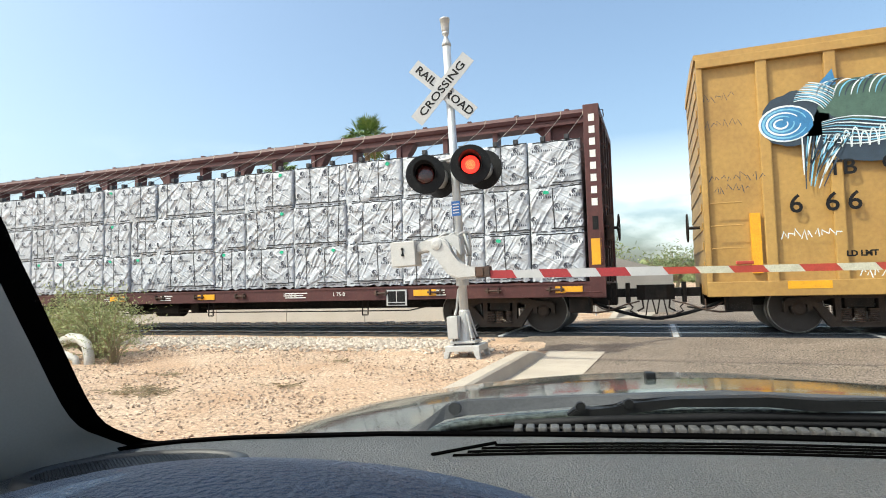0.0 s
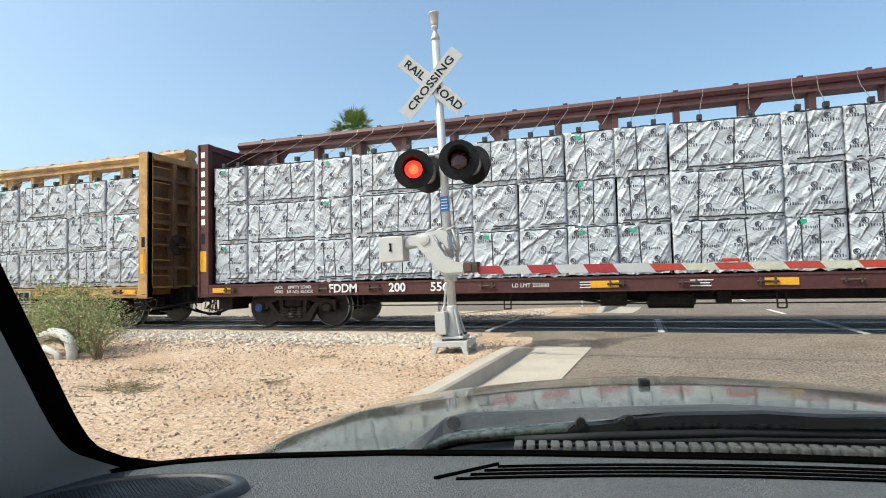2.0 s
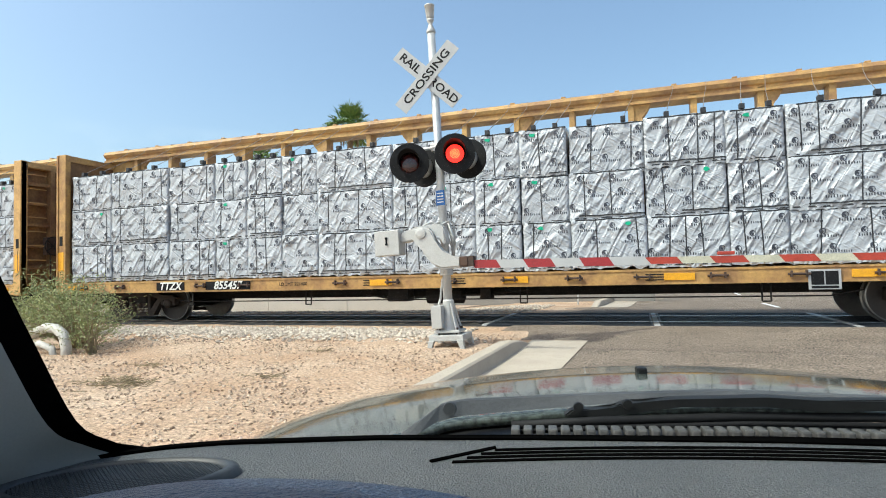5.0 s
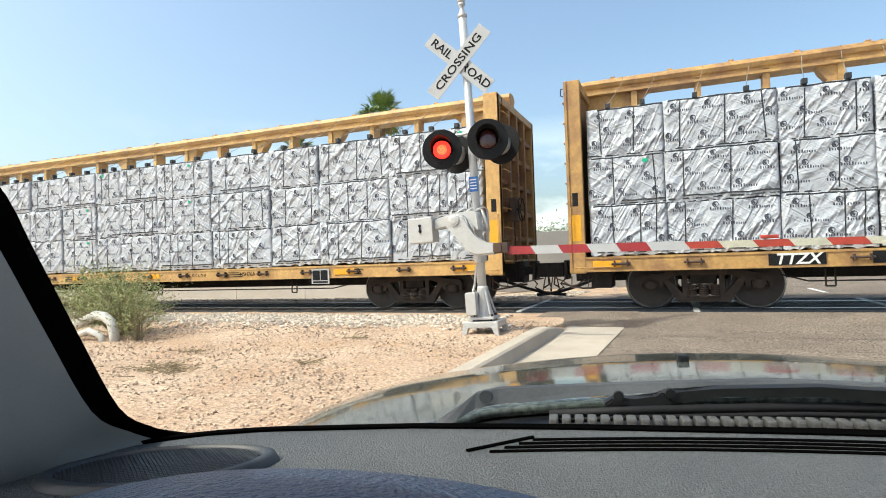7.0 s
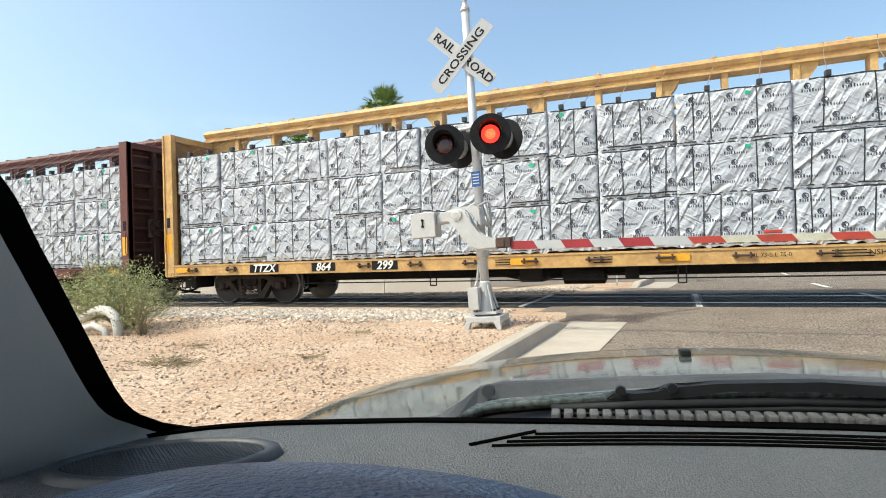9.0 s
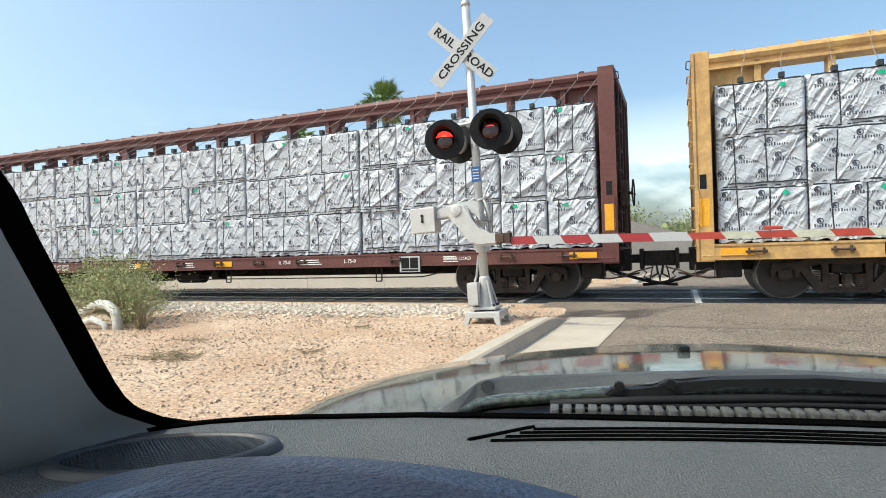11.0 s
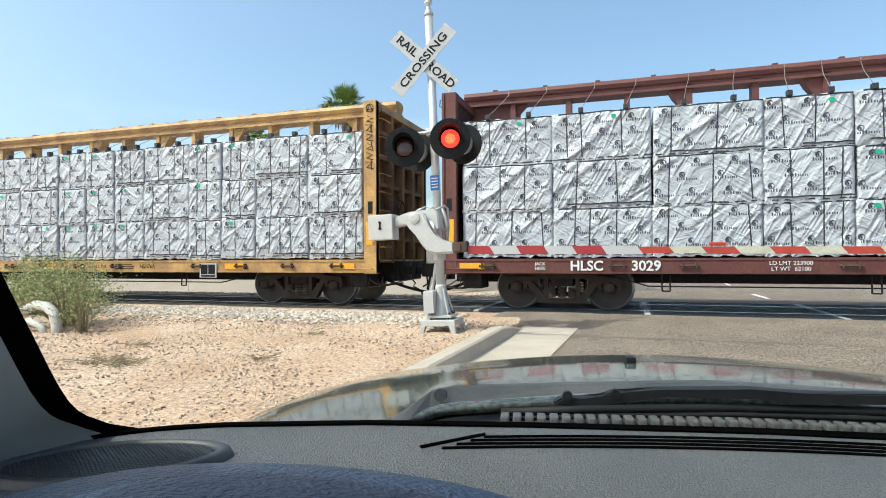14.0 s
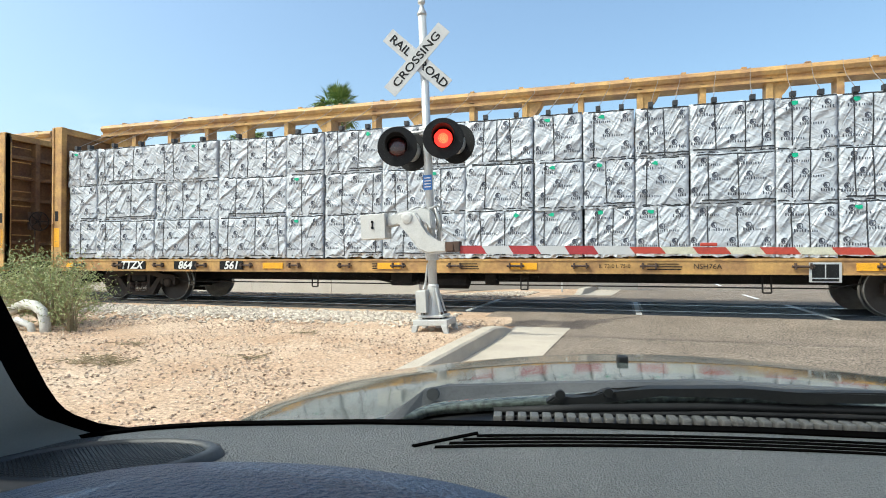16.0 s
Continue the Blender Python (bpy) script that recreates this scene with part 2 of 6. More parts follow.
# ---- mesh helpers ----
def to_mesh(bm, name, mats, smooth=False):
    me = bpy.data.meshes.new(name)
    bm.to_mesh(me)
    bm.free()
    for k in mats if isinstance(mats, (list, tuple)) else [mats]:
        me.materials.append(M[k])
    if smooth:
        for p in me.polygons:
            p.use_smooth = True
    return me


def part(name, bm, mats, parent=None, label="", smooth=False, at=None):
    me = bm if isinstance(bm, bpy.types.Mesh) else to_mesh(bm, name, mats, smooth)
    ob = new(name, me)
    ob.parent = parent
    if at is not None:
        ob.matrix_basis = at
    return tagged(ob, label)


def box(bm, x0, x1, y0, y1, z0, z1, bevel=0.0, mi=0):
    vs = [bm.verts.new((x, y, z)) for x in (x0, x1) for y in (y0, y1) for z in (z0, z1)]
    fs = [bm.faces.new([vs[i] for i in f]) for f in ((0, 1, 3, 2), (4, 6, 7, 5), (0, 4, 5, 1), (2, 3, 7, 6), (0, 2, 6, 4), (1, 5, 7, 3))]
    for fc in fs:
        fc.material_index = mi
    if bevel:
        es = list({e for fc in fs for e in fc.edges})
        r = bmesh.ops.bevel(bm, geom=es, offset=bevel, segments=2, affect="EDGES", profile=0.6)
        for fc in r["faces"]:
            fc.material_index = mi
    return bm


def prism(bm, pts, y0, y1, axis="y", mi=0):
    """Extrude a polygon given in two axes along the third."""
    def at(p, v):
        return {"y": (p[0], v, p[1]), "x": (v, p[0], p[1]), "z": (p[0], p[1], v)}[axis]
    a = [bm.verts.new(at(p, y0)) for p in pts]
    b = [bm.verts.new(at(p, y1)) for p in pts]
    n = len(pts)
    fs = [bm.faces.new(a), bm.faces.new(b[::-1])]
    fs += [bm.faces.new((a[i], b[i], b[(i + 1) % n], a[(i + 1) % n])) for i in range(n)]
    for fc in fs:
        fc.material_index = mi
    return bm


def tube(bm, path, r, seg=8, mi=0, cap=True):
    """A tube along points; r may be one radius or one for each point."""
    path = [Vector(p) for p in path]
    rs = r if isinstance(r, (list, tuple)) else [r] * len(path)
    rings = []
    ref = None
    for i, p in enumerate(path):
        d = (path[min(i + 1, len(path) - 1)] - path[max(i - 1, 0)]).normalized()
        if ref is None:
            ref = d.orthogonal().normalized()
        ref = (ref - d * ref.dot(d)).normalized()
        s = d.cross(ref)
        rings.append([bm.verts.new(p + (ref * math.cos(a) + s * math.sin(a)) * rs[i]) for a in (2 * math.pi * k / seg for k in range(seg))])
    for a, b in zip(rings, rings[1:]):
        for k in range(seg):
            bm.faces.new((a[k], a[(k + 1) % seg], b[(k + 1) % seg], b[k])).material_index = mi
    if cap:
        bm.faces.new(rings[0][::-1]).material_index = mi
        bm.faces.new(rings[-1]).material_index = mi
    return bm


def lathe(bm, prof, m=None, seg=24, mi=0):
    """Turn a profile of (radius, height) round z, then place it by m."""
    m = m or Matrix()
    rings = []
    for r, z in prof:
        rings.append([bm.verts.new(m @ Vector((r * math.cos(a), r * math.sin(a), z))) for a in (2 * math.pi * k / seg for k in range(seg))])
    for a, b in zip(rings, rings[1:]):
        for k in range(seg):
            bm.faces.new((a[k], a[(k + 1) % seg], b[(k + 1) % seg], b[k])).material_index = mi
    bm.faces.new(rings[0][::-1]).material_index = mi
    bm.faces.new(rings[-1]).material_index = mi
    return bm


def words(text, size, m, mat, parent, name="lettering", bold=0.0, depth=0.002, slant=0.0):
    """Raised lettering in the built-in font, centred, in the local xz plane of m."""
    cu = bpy.data.curves.new(name, "FONT")
    cu.body, cu.size, cu.align_x, cu.align_y, cu.extrude, cu.offset = text, size, "CENTER", "CENTER", depth, bold
    cu.resolution_u, cu.shear = 3, slant
    tmp = bpy.data.objects.new(name, cu)
    me = bpy.data.meshes.new_from_object(tmp)
    bpy.data.objects.remove(tmp)
    me.materials.clear()
    me.materials.append(M[mat])
    me.transform(Matrix.Rotation(radians(90), 4, "X"))
    ob = new(name, me)
    ob.parent = parent
    ob.matrix_basis = m
    return ob


def lerp(xs, ys, x):
    return float(np.interp(x, xs, ys))


# ---- ground ----
TRACK, RAIL = 12.82, 0.25


def ground_z(x, y):
    base = lerp((3, 8.3, 11.1, 14.6, 20, 30, 60), (0, 0.14, 0.235, 0.235, 0.12, 0.05, 0.0), y)
    # the far bank falls away beside the road
    side = min(1, max(0, (-3.0 - x) / 7)) * min(1, max(0, (y - 15) / 3.5)) * min(1, max(0, (60 - y) / 20))
    return base - 0.42 * side * side * (3 - 2 * side)


def road_left(y):
    return -0.86 + 0.06 * (y - 8)


def sheet(name, xs, ys, zf, mat, rough=0.0, seed=0, parent=None):
    verts, faces = [], []
    for j, y in enumerate(ys):
        for i, x in enumerate(xs):
            xx = x(y) if callable(x) else x
            verts.append((xx, y, zf(xx, y) + (noise.noise((xx * 0.9 + seed, y * 0.9, 0)) * rough + noise.noise((xx * 5, y * 5, seed)) * rough * 0.35 if rough else 0)))
    n = len(xs)
    for j in range(len(ys) - 1):
        for i in range(n - 1):
            faces.append((j * n + i, j * n + i + 1, (j + 1) * n + i + 1, (j + 1) * n + i))
    me = bpy.data.meshes.new(name)
    me.from_pydata(verts, [], faces)
    me.materials.append(M[mat])
    for p in me.polygons:
        p.use_smooth = True
    ob = new(name, me)
    ob.parent = parent
    return ob


def spread(a, b, fine, coarse, lo, hi):
    """Steps from a to b: fine between lo and hi, widening outside."""
    v, out = lo, []
    st = fine
    while v > a:
        st *= 1.35
        v -= st
        out.append(max(v, a))
    out = out[::-1] + list(np.arange(lo, hi, fine))
    v, st = hi, fine
    out.append(hi)
    while v < b:
        st *= 1.35
        v += st
        out.append(min(v, b))
    return out


def ground_low(x, y):
    # the sheet dips under the road and the track bed so that they lie on it
    z = ground_z(x, y)
    if y < 10.6:
        z += 0.05 * min(1, max(0, (road_left(y) - 1.0 - x) / 0.3)) * min(1, max(0, (10.6 - y) / 1.5))
    if x > road_left(y) - 0.1 and -30 < y < 90:
        return z - 0.06
    if 11.0 < y < 14.7:
        return z - 0.16
    return z


ground = sheet("ground", spread(-1500, 1500, 0.25, 60, -16, 4), spread(-1200, 2500, 0.25, 60, 2, 22), ground_low, "sand", 0.02, 3)
tagged(ground, "pale reddish desert sand with scattered small stones", "ground", kind="structure")
road = sheet("road", [road_left, lambda y: road_left(y) + 0.35] + [(lambda k: lambda y: road_left(y) + k)(k) for k in (1, 2, 3, 4, 6, 8, 10, 12.5)],
             spread(-30, 90, 0.5, 5, 2, 22), lambda x, y: ground_z(x, y) + 0.004, "asphalt")
tagged(road, "worn brownish grey asphalt road over a level crossing", "road", kind="structure")

random.seed(5)


def stones(name, count, place, size, mat, label, category):
    """Many loose stones in one mesh, each an uneven pebble."""
    verts, faces = [], []
    tpl = [(1, 0, 0), (-1, 0, 0), (0, 1, 0), (0, -1, 0), (0, 0, 1), (0, 0, -0.6)]
    tf = [(0, 2, 4), (2, 1, 4), (1, 3, 4), (3, 0, 4), (2, 0, 5), (1, 2, 5), (3, 1, 5), (0, 3, 5)]
    for _ in range(count):
        x, y = place()
        s = size * random.uniform(0.45, 1.3)
        rot = Euler((random.uniform(-.5, .5), random.uniform(-.5, .5), random.uniform(0, 6.3))).to_matrix()
        o = len(verts)
        z = ground_low(x, y) + s * 0.2 + (0.16 if 11 < y < 14.7 else 0)
        for v in tpl:
            p = rot @ Vector((v[0] * s * random.uniform(0.7, 1.3), v[1] * s * random.uniform(0.6, 1.0), v[2] * s * random.uniform(0.45, 0.9)))
            verts.append((x + p.x, y + p.y, z + p.z))
        faces += [tuple(i + o for i in fc) for fc in tf]
    me = bpy.data.meshes.new(name)
    me.from_pydata(verts, [], faces)
    me.materials.append(M[mat])
    return tagged(new(name, me), label, category, kind="stuff")


def on_ballast():
    while True:
        x = random.uniform(-24, -1.7)
        y = random.gauss(9.75, 0.45) if random.random() < 0.92 else random.uniform(8.2, 10.6)
        if 8.35 + 0.2 * math.sin(x) < y < 10.62 + 0.06 * math.sin(5 * x) and not (x > -2.9 and y > 9.6 + (x + 2.9) * -1.2):
            return x, y


def on_dirt():
    while True:
        x, y = random.uniform(-13, -1.9), random.uniform(3.0, 9.8)
        if x < -1.95 + 0.05 * (y - 8):
            return x, y


stones("ballast_stones", 12000, on_ballast, 0.047, "stone", "pale grey and buff crushed ballast stones beside the rails", "ballast")
stones("pebbles", 14000, on_dirt, 0.019, "pebble", "small tan and brown pebbles scattered on the sand", "pebbles")
stones("far_gravel", 5000, lambda: (random.uniform(-16, -2.6), random.uniform(14.6, 19.5)), 0.05, "stone", "pale gravel on the far side of the track", "gravel")

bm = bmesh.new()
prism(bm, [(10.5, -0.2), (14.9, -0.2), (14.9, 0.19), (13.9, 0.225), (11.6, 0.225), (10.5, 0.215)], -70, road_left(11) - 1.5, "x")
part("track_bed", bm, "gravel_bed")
tagged(bpy.data.objects["track_bed"], "dark compacted gravel track bed under the rails", "track bed", kind="structure")
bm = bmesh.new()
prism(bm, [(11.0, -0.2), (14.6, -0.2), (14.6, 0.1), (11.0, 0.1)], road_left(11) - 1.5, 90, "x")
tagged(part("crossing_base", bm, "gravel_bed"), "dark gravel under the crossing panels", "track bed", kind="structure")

for side in (-0.79, 0.79):
    r = tagged(new("rail"), "worn steel rail with a bright polished running surface", "rail", "rails", "structure")
    y = TRACK + side
    bm = bmesh.new()
    prism(bm, [(y - 0.07, 0.09), (y + 0.07, 0.09), (y + 0.07, 0.11), (y + 0.012, 0.13), (y + 0.012, 0.205), (y + 0.036, 0.215), (y + 0.036, 0.243),
               (y - 0.036, 0.243), (y - 0.036, 0.215), (y - 0.012, 0.205), (y - 0.012, 0.13), (y - 0.07, 0.11)], -90, 90, "x")
    part("rail_body", bm, "rail", r)
    bm = bmesh.new()
    box(bm, -90, 90, y - 0.03, y + 0.03, 0.243, RAIL, 0.002)
    part("running_surface", bm, "rail_top", r)

bm = bmesh.new()
box(bm, -0.11, 0.11, -1.3, 1.3, -0.1, 0.1, 0.012)
sleeper_mesh = to_mesh(bm, "sleeper", "sleeper")
for i in range(60):
    o = new("sleeper", sleeper_mesh)
    o.matrix_basis = pose(-1.6 - i * 0.55, TRACK + 0.02 * math.sin(i * 7), 0.135)
    tagged(o, "dark weathered timber sleeper bedded in gravel", "sleeper", "sleepers under the rails")

# crossing panels, each a slab with ribs, between and beside the rails
crossing = tagged(new("level_crossing"), "dark ribbed rubber panels of the level crossing between the rails", "level crossing", kind="structure")
panel_x = [-2.95, 0.33, 3.5, 6.7, 9.9, 13.1]
for i, (a, b) in enumerate(zip(panel_x, panel_x[1:])):
    for lo, hi in ((11.25, TRACK - 0.84), (TRACK - 0.73, TRACK + 0.73), (TRACK + 0.84, 14.4)):
        bm = bmesh.new()
        box(bm, a + 0.06, b - 0.06, lo, hi, 0.1, 0.246, 0.01)
        k = max(2, int((hi - lo) / 0.11))
        for j in range(k):
            yy = lo + (j + 0.5) * (hi - lo) / k
            box(bm, a + 0.1, b - 0.1, yy - 0.02, yy + 0.02, 0.244, 0.2515)
        part("crossing_panel", bm, "mat", crossing)
    bm = bmesh.new()
    box(bm, a - 0.05, a + 0.05, 11.25, 14.35, 0.1, 0.2475, 0.005)
    part("joint_plate", bm, "mat_joint", crossing, "pale steel joint plate")

for y0, y1 in ((9.31, 11.25), (14.36, 17.55)):
    ap = sheet("road_apron", [lambda y: road_left(y) - 1.7, lambda y: road_left(y) - 0.8, lambda y: road_left(y) + 0.01], [y0 + (y1 - y0) * i / 8 for i in range(9)], lambda x, y: ground_z(x, y) + 0.012 * (x > road_left(y) - 1.5), "asphalt")
    tagged(ap, "worn brown asphalt apron beside the crossing panels", "road", kind="structure")
# kerbs with gutter pans
for (ya, yb, zr) in ((-20, 9.0, 0), (17.6, 80, 1)):
    kb = tagged(new("kerb"), "pale concrete kerb with a sloped end and a gutter pan", "kerb", "kerbs", "structure")
    bm = bmesh.new()
    ys = [ya + (yb - ya) * i / 60 for i in range(61)]
    rings = []
    for y in ys:
        x0 = road_left(y) - 0.88
        g = ground_z(x0, y)
        end = min(1, max(0.1, (yb - y) / 0.7)) if not zr else min(1, max(0.1, (y - ya) / 0.9))
        h = 0.18 * end
        prof = [(x0 - 0.17, g - 0.2), (x0 - 0.17, g + h - 0.01), (x0 - 0.15, g + h), (x0 + 0.01, g + h), (x0 + 0.04, g + h - 0.02), (x0 + 0.075, g + 0.0), (x0 + 0.075, g - 0.2)]
        rings.append([bm.verts.new((px, y, pz)) for px, pz in prof])
    for a, b in zip(rings, rings[1:]):
        for i in range(7):
            bm.faces.new((a[i], b[i], b[(i + 1) % 7], a[(i + 1) % 7]))
    bm.faces.new(rings[0])
    bm.faces.new(rings[-1][::-1])
    part("kerbstone", bm, "concrete", kb)
    pan = sheet("gutter_pan", [lambda y: road_left(y) - 0.85, lambda y: road_left(y) - 0.4, lambda y: road_left(y) + 0.02], [ya + (yb + (0.3 if not zr else 0) - ya) * i / 40 for i in range(41)],
                lambda x, y: ground_z(x, y) + 0.009 + 0.012 * abs(x - road_left(y) + 0.4), "concrete", parent=kb)
for y0, y1 in ((17.0, 20.0), (27, 30), (37, 40), (47, 50)):
    ln = sheet("lane_mark", [lambda y: road_left(y) + 3.75, lambda y: road_left(y) + 3.87], [y0, (y0 + y1) / 2, y1], lambda x, y: ground_z(x, y) + 0.009, "white")
    tagged(ln, "worn white painted lane dash on the asphalt", "road marking", "lane dashes", "structure")

# ---- crossing signal ----
flashers = []


def signal():
    top = new("crossing_signal")
    top.matrix_basis = pose(-2.70, 8.33, 0.12, 0, -2.4, 0)
    tagged(top, "grey railroad crossing signal mast with crossbuck, red lamps and gate", "crossing signal")
    bm = bmesh.new()
    box(bm, -0.27, 0.27, -0.24, 0.24, 0.17, 0.26, 0.01)
    for sx in (-1, 1):
        for sy in (-1, 1):
            prism(bm, [(sx * 0.18, 0.18), (sx * 0.27, 0.18), (sx * 0.29, 0.045), (sx * 0.23, 0.045)], sy * 0.24 - 0.035, sy * 0.24 + 0.035)
    part("foundation_stand", bm, "castalu", top)
    bm = bmesh.new()
    box(bm, -0.2, 0.2, -0.18, 0.18, 0.285, 0.325, 0.008)
    lathe(bm, [(0.15, 0.32), (0.115, 0.45), (0.09, 0.6), (0.085, 0.76), (0.07, 0.78)], seg=16)
    for a in range(4):
        c, s = math.cos(a * 1.571 + 0.785), math.sin(a * 1.571 + 0.785)
        tube(bm, [(c * 0.2, s * 0.2, 0.32), (c * 0.08, s * 0.08, 0.72)], 0.016, 6)
    part("base_casting", bm, "castalu", top)
    bm = bmesh.new()
    box(bm, -0.2, -0.05, -0.24, -0.08, 0.36, 0.7, 0.012)
    box(bm, -0.205, -0.045, -0.25, -0.24, 0.37, 0.69, 0.004)
    part("junction_box", bm, "castalu", top)
    for sx in (-0.14, 0.14):
        for sy in (-0.12, 0.12):
            bm = bmesh.new()
            tube(bm, [(sx, sy, 0.24), (sx, sy, 0.36)], 0.018, 6)
            lathe(bm, [(0.032, 0), (0.032, 0.03)], pose(sx, sy, 0.33), 6)
            part("anchor_bolt", bm, "rust", top)
    bm = bmesh.new()
    tube(bm, [(0, 0, 0.5), (0, 0, 4.98)], 0.064, 20)
    part("mast_pipe", bm, "alu", top, smooth=True)
    bm = bmesh.new()
    lathe(bm, [(0.07, 4.93), (0.075, 4.97), (0.06, 5.0), (0.035, 5.06), (0.03, 5.1), (0.055, 5.13), (0.058, 5.16)], seg=16)
    part("finial", bm, "castalu", top, smooth=True)
    bm = bmesh.new()
    lathe(bm, [(0.05, 5.16), (0.062, 5.2), (0.075, 5.36), (0.082, 5.365), (0.082, 5.385), (0.02, 5.39)], seg=16)
    part("bell", bm, "castalu", top, "small grey warning bell on the mast top", smooth=True)
    # crossbuck blades
    for ang, text, yy in ((-45, ("RAIL", "ROAD"), -0.105), (45, ("CROSSING",), -0.125)):
        bm = bmesh.new()
        box(bm, -0.635, 0.635, -0.004, 0.004, -0.12, 0.12, 0.002)
        blade = part("crossbuck_blade", bm, "sign", top, at=pose(-0.075, yy, 4.215, 0, -ang, 4.9))
        if len(text) == 1:
            words("CROSSING", 0.175, Matrix.Translation((0, -0.006, 0)) @ Matrix.Diagonal((1.22, 1, 1, 1)), "black", blade, bold=0.003)
        else:
            words("RAIL", 0.175, Matrix.Translation((-0.36, -0.006, 0)) @ Matrix.Diagonal((1.15, 1, 1, 1)), "black", blade, bold=0.003)
            words("ROAD", 0.175, Matrix.Translation((0.35, -0.006, 0)) @ Matrix.Diagonal((1.12, 1, 1, 1)), "black", blade, bold=0.003)
    bm = bmesh.new()
    box(bm, -0.05, 0.05, -0.1, 0.0, 4.05, 4.1, 0.006)
    lathe(bm, [(0.072, 4.02), (0.072, 4.06)], seg=14)
    part("crossbuck_bracket", bm, "castalu", top)
    bm = bmesh.new()
    box(bm, -0.05, 0.05, -0.1, 0.0, 4.36, 4.41, 0.006)
    part("crossbuck_bracket", bm, "castalu", top)
    # lamp arm
    bm = bmesh.new()
    tube(bm, [(-0.4, -0.05, 3.03), (-0.3, -0.07, 3.12), (-0.1, -0.09, 3.11), (0.1, -0.09, 3.14), (0.3, -0.07, 3.18), (0.36, -0.05, 3.08)], 0.025, 8)
    box(bm, -0.1, 0.1, -0.1, 0.1, 3.06, 3.18, 0.02)
    part("lamp_arm", bm, "castalu", top)
    for x, z, yaw, lit in ((-0.40, 2.89, 16, -1), (0.33, 2.94, 16, 1)):
        for back in (0, 1):
            m = pose(x + (0.1 if back else 0), 0.14 if back else -0.24, z - (0.02 if back else 0), 90, 0, yaw + (150 if back else 0))
            bm = bmesh.new()
            lathe(bm, [(0.30, 0.0), (0.305, 0.006), (0.305, 0.02), (0.30, 0.026), (0.16, 0.026)], seg=40)
            hd = part("lamp_background", bm, "black", top, "round black lamp background", at=m)
            bm = bmesh.new()
            lathe(bm, [(0.15, -0.2), (0.155, -0.05), (0.16, -0.001), (0.13, -0.0005)], seg=28)
            lathe(bm, [(0.09, -0.26), (0.12, -0.2)], seg=18)
            part("lamp_housing", bm, "castalu", hd, smooth=True)
            # visor: a half hood over the lens
            bm = bmesh.new()
            n = 22
            rows_ = []
            for k in range(n + 1):
                a = radians(-25 + 230 * k / n)
                ln = 0.27 * (0.35 + 0.65 * math.sin(max(0, min(math.pi, (a + 0.44) / 4.01 * math.pi))))
                c, s = math.cos(a), math.sin(a)
                rows_.append([bm.verts.new((r * c, r * s, h)) for r, h in ((0.172, 0.026), (0.172, 0.026 + ln), (0.164, 0.026 + ln), (0.164, 0.026))])
            for p, q in zip(rows_, rows_[1:]):
                for k in range(3):
                    bm.faces.new((p[k], q[k], q[k + 1], p[k + 1]))
            part("visor", bm, "black", hd, smooth=False)
            bm = bmesh.new()
            lathe(bm, [(0.153, 0.027), (0.12, 0.036), (0.05, 0.041), (0.004, 0.042)], seg=30)
            part("lens", bm, "lens", hd, "unlit dark red lens", smooth=True)
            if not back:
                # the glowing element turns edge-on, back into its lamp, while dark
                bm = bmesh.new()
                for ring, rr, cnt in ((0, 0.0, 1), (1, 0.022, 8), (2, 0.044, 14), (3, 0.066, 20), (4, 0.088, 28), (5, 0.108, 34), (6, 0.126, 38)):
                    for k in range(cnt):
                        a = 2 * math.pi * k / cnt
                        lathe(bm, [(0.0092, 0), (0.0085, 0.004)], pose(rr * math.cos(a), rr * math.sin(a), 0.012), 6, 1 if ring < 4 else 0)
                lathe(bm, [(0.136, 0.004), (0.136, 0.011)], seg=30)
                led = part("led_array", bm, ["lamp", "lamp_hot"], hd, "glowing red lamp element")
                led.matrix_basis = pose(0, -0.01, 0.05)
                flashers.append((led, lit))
    bm = bmesh.new()
    box(bm, -0.07, 0.07, -0.072, -0.064, 2.22, 2.45, 0.002)
    plate = part("notice_plate", bm, "blue", top, "small blue emergency notice plate")
    bm = bmesh.new()
    for i in range(4):
        box(bm, -0.05, 0.05, -0.0755, -0.0725, 2.26 + i * 0.045, 2.275 + i * 0.045)
    part("text_bars", bm, "white", plate)
    # gate machine
    bm = bmesh.new()
    box(bm, -1.0, -0.6, -0.38, -0.12, 1.5, 1.88, 0.012)
    mech = part("counterweight_box", bm, "castalu", top, "light grey gate counterweight box")
    bm = bmesh.new()
    tube(bm, [(-0.8, -0.385, 1.77), (-0.8, -0.395, 1.66)], 0.012, 6)
    lathe(bm, [(0.02, 0), (0.02, 0.02)], pose(-0.8, -0.38, 1.76, 90), 10)
    lathe(bm, [(0.02, 0), (0.02, 0.02)], pose(-0.8, -0.38, 1.67, 90), 10)
    part("latch", bm, "black", mech)
    bm = bmesh.new()
    prism(bm, [(-0.6, 1.83), (-0.35, 1.9), (0.02, 1.92), (0.1, 1.86), (0.12, 1.6), (0.06, 1.62), (0.02, 1.75), (-0.15, 1.8), (-0.3, 1.72), (-0.6, 1.68)], -0.3, -0.1)
    bmesh.ops.bevel(bm, geom=list(bm.edges), offset=0.018, segments=2, affect="EDGES")
    part("gate_bracket", bm, "castalu", top)
    bm = bmesh.new()
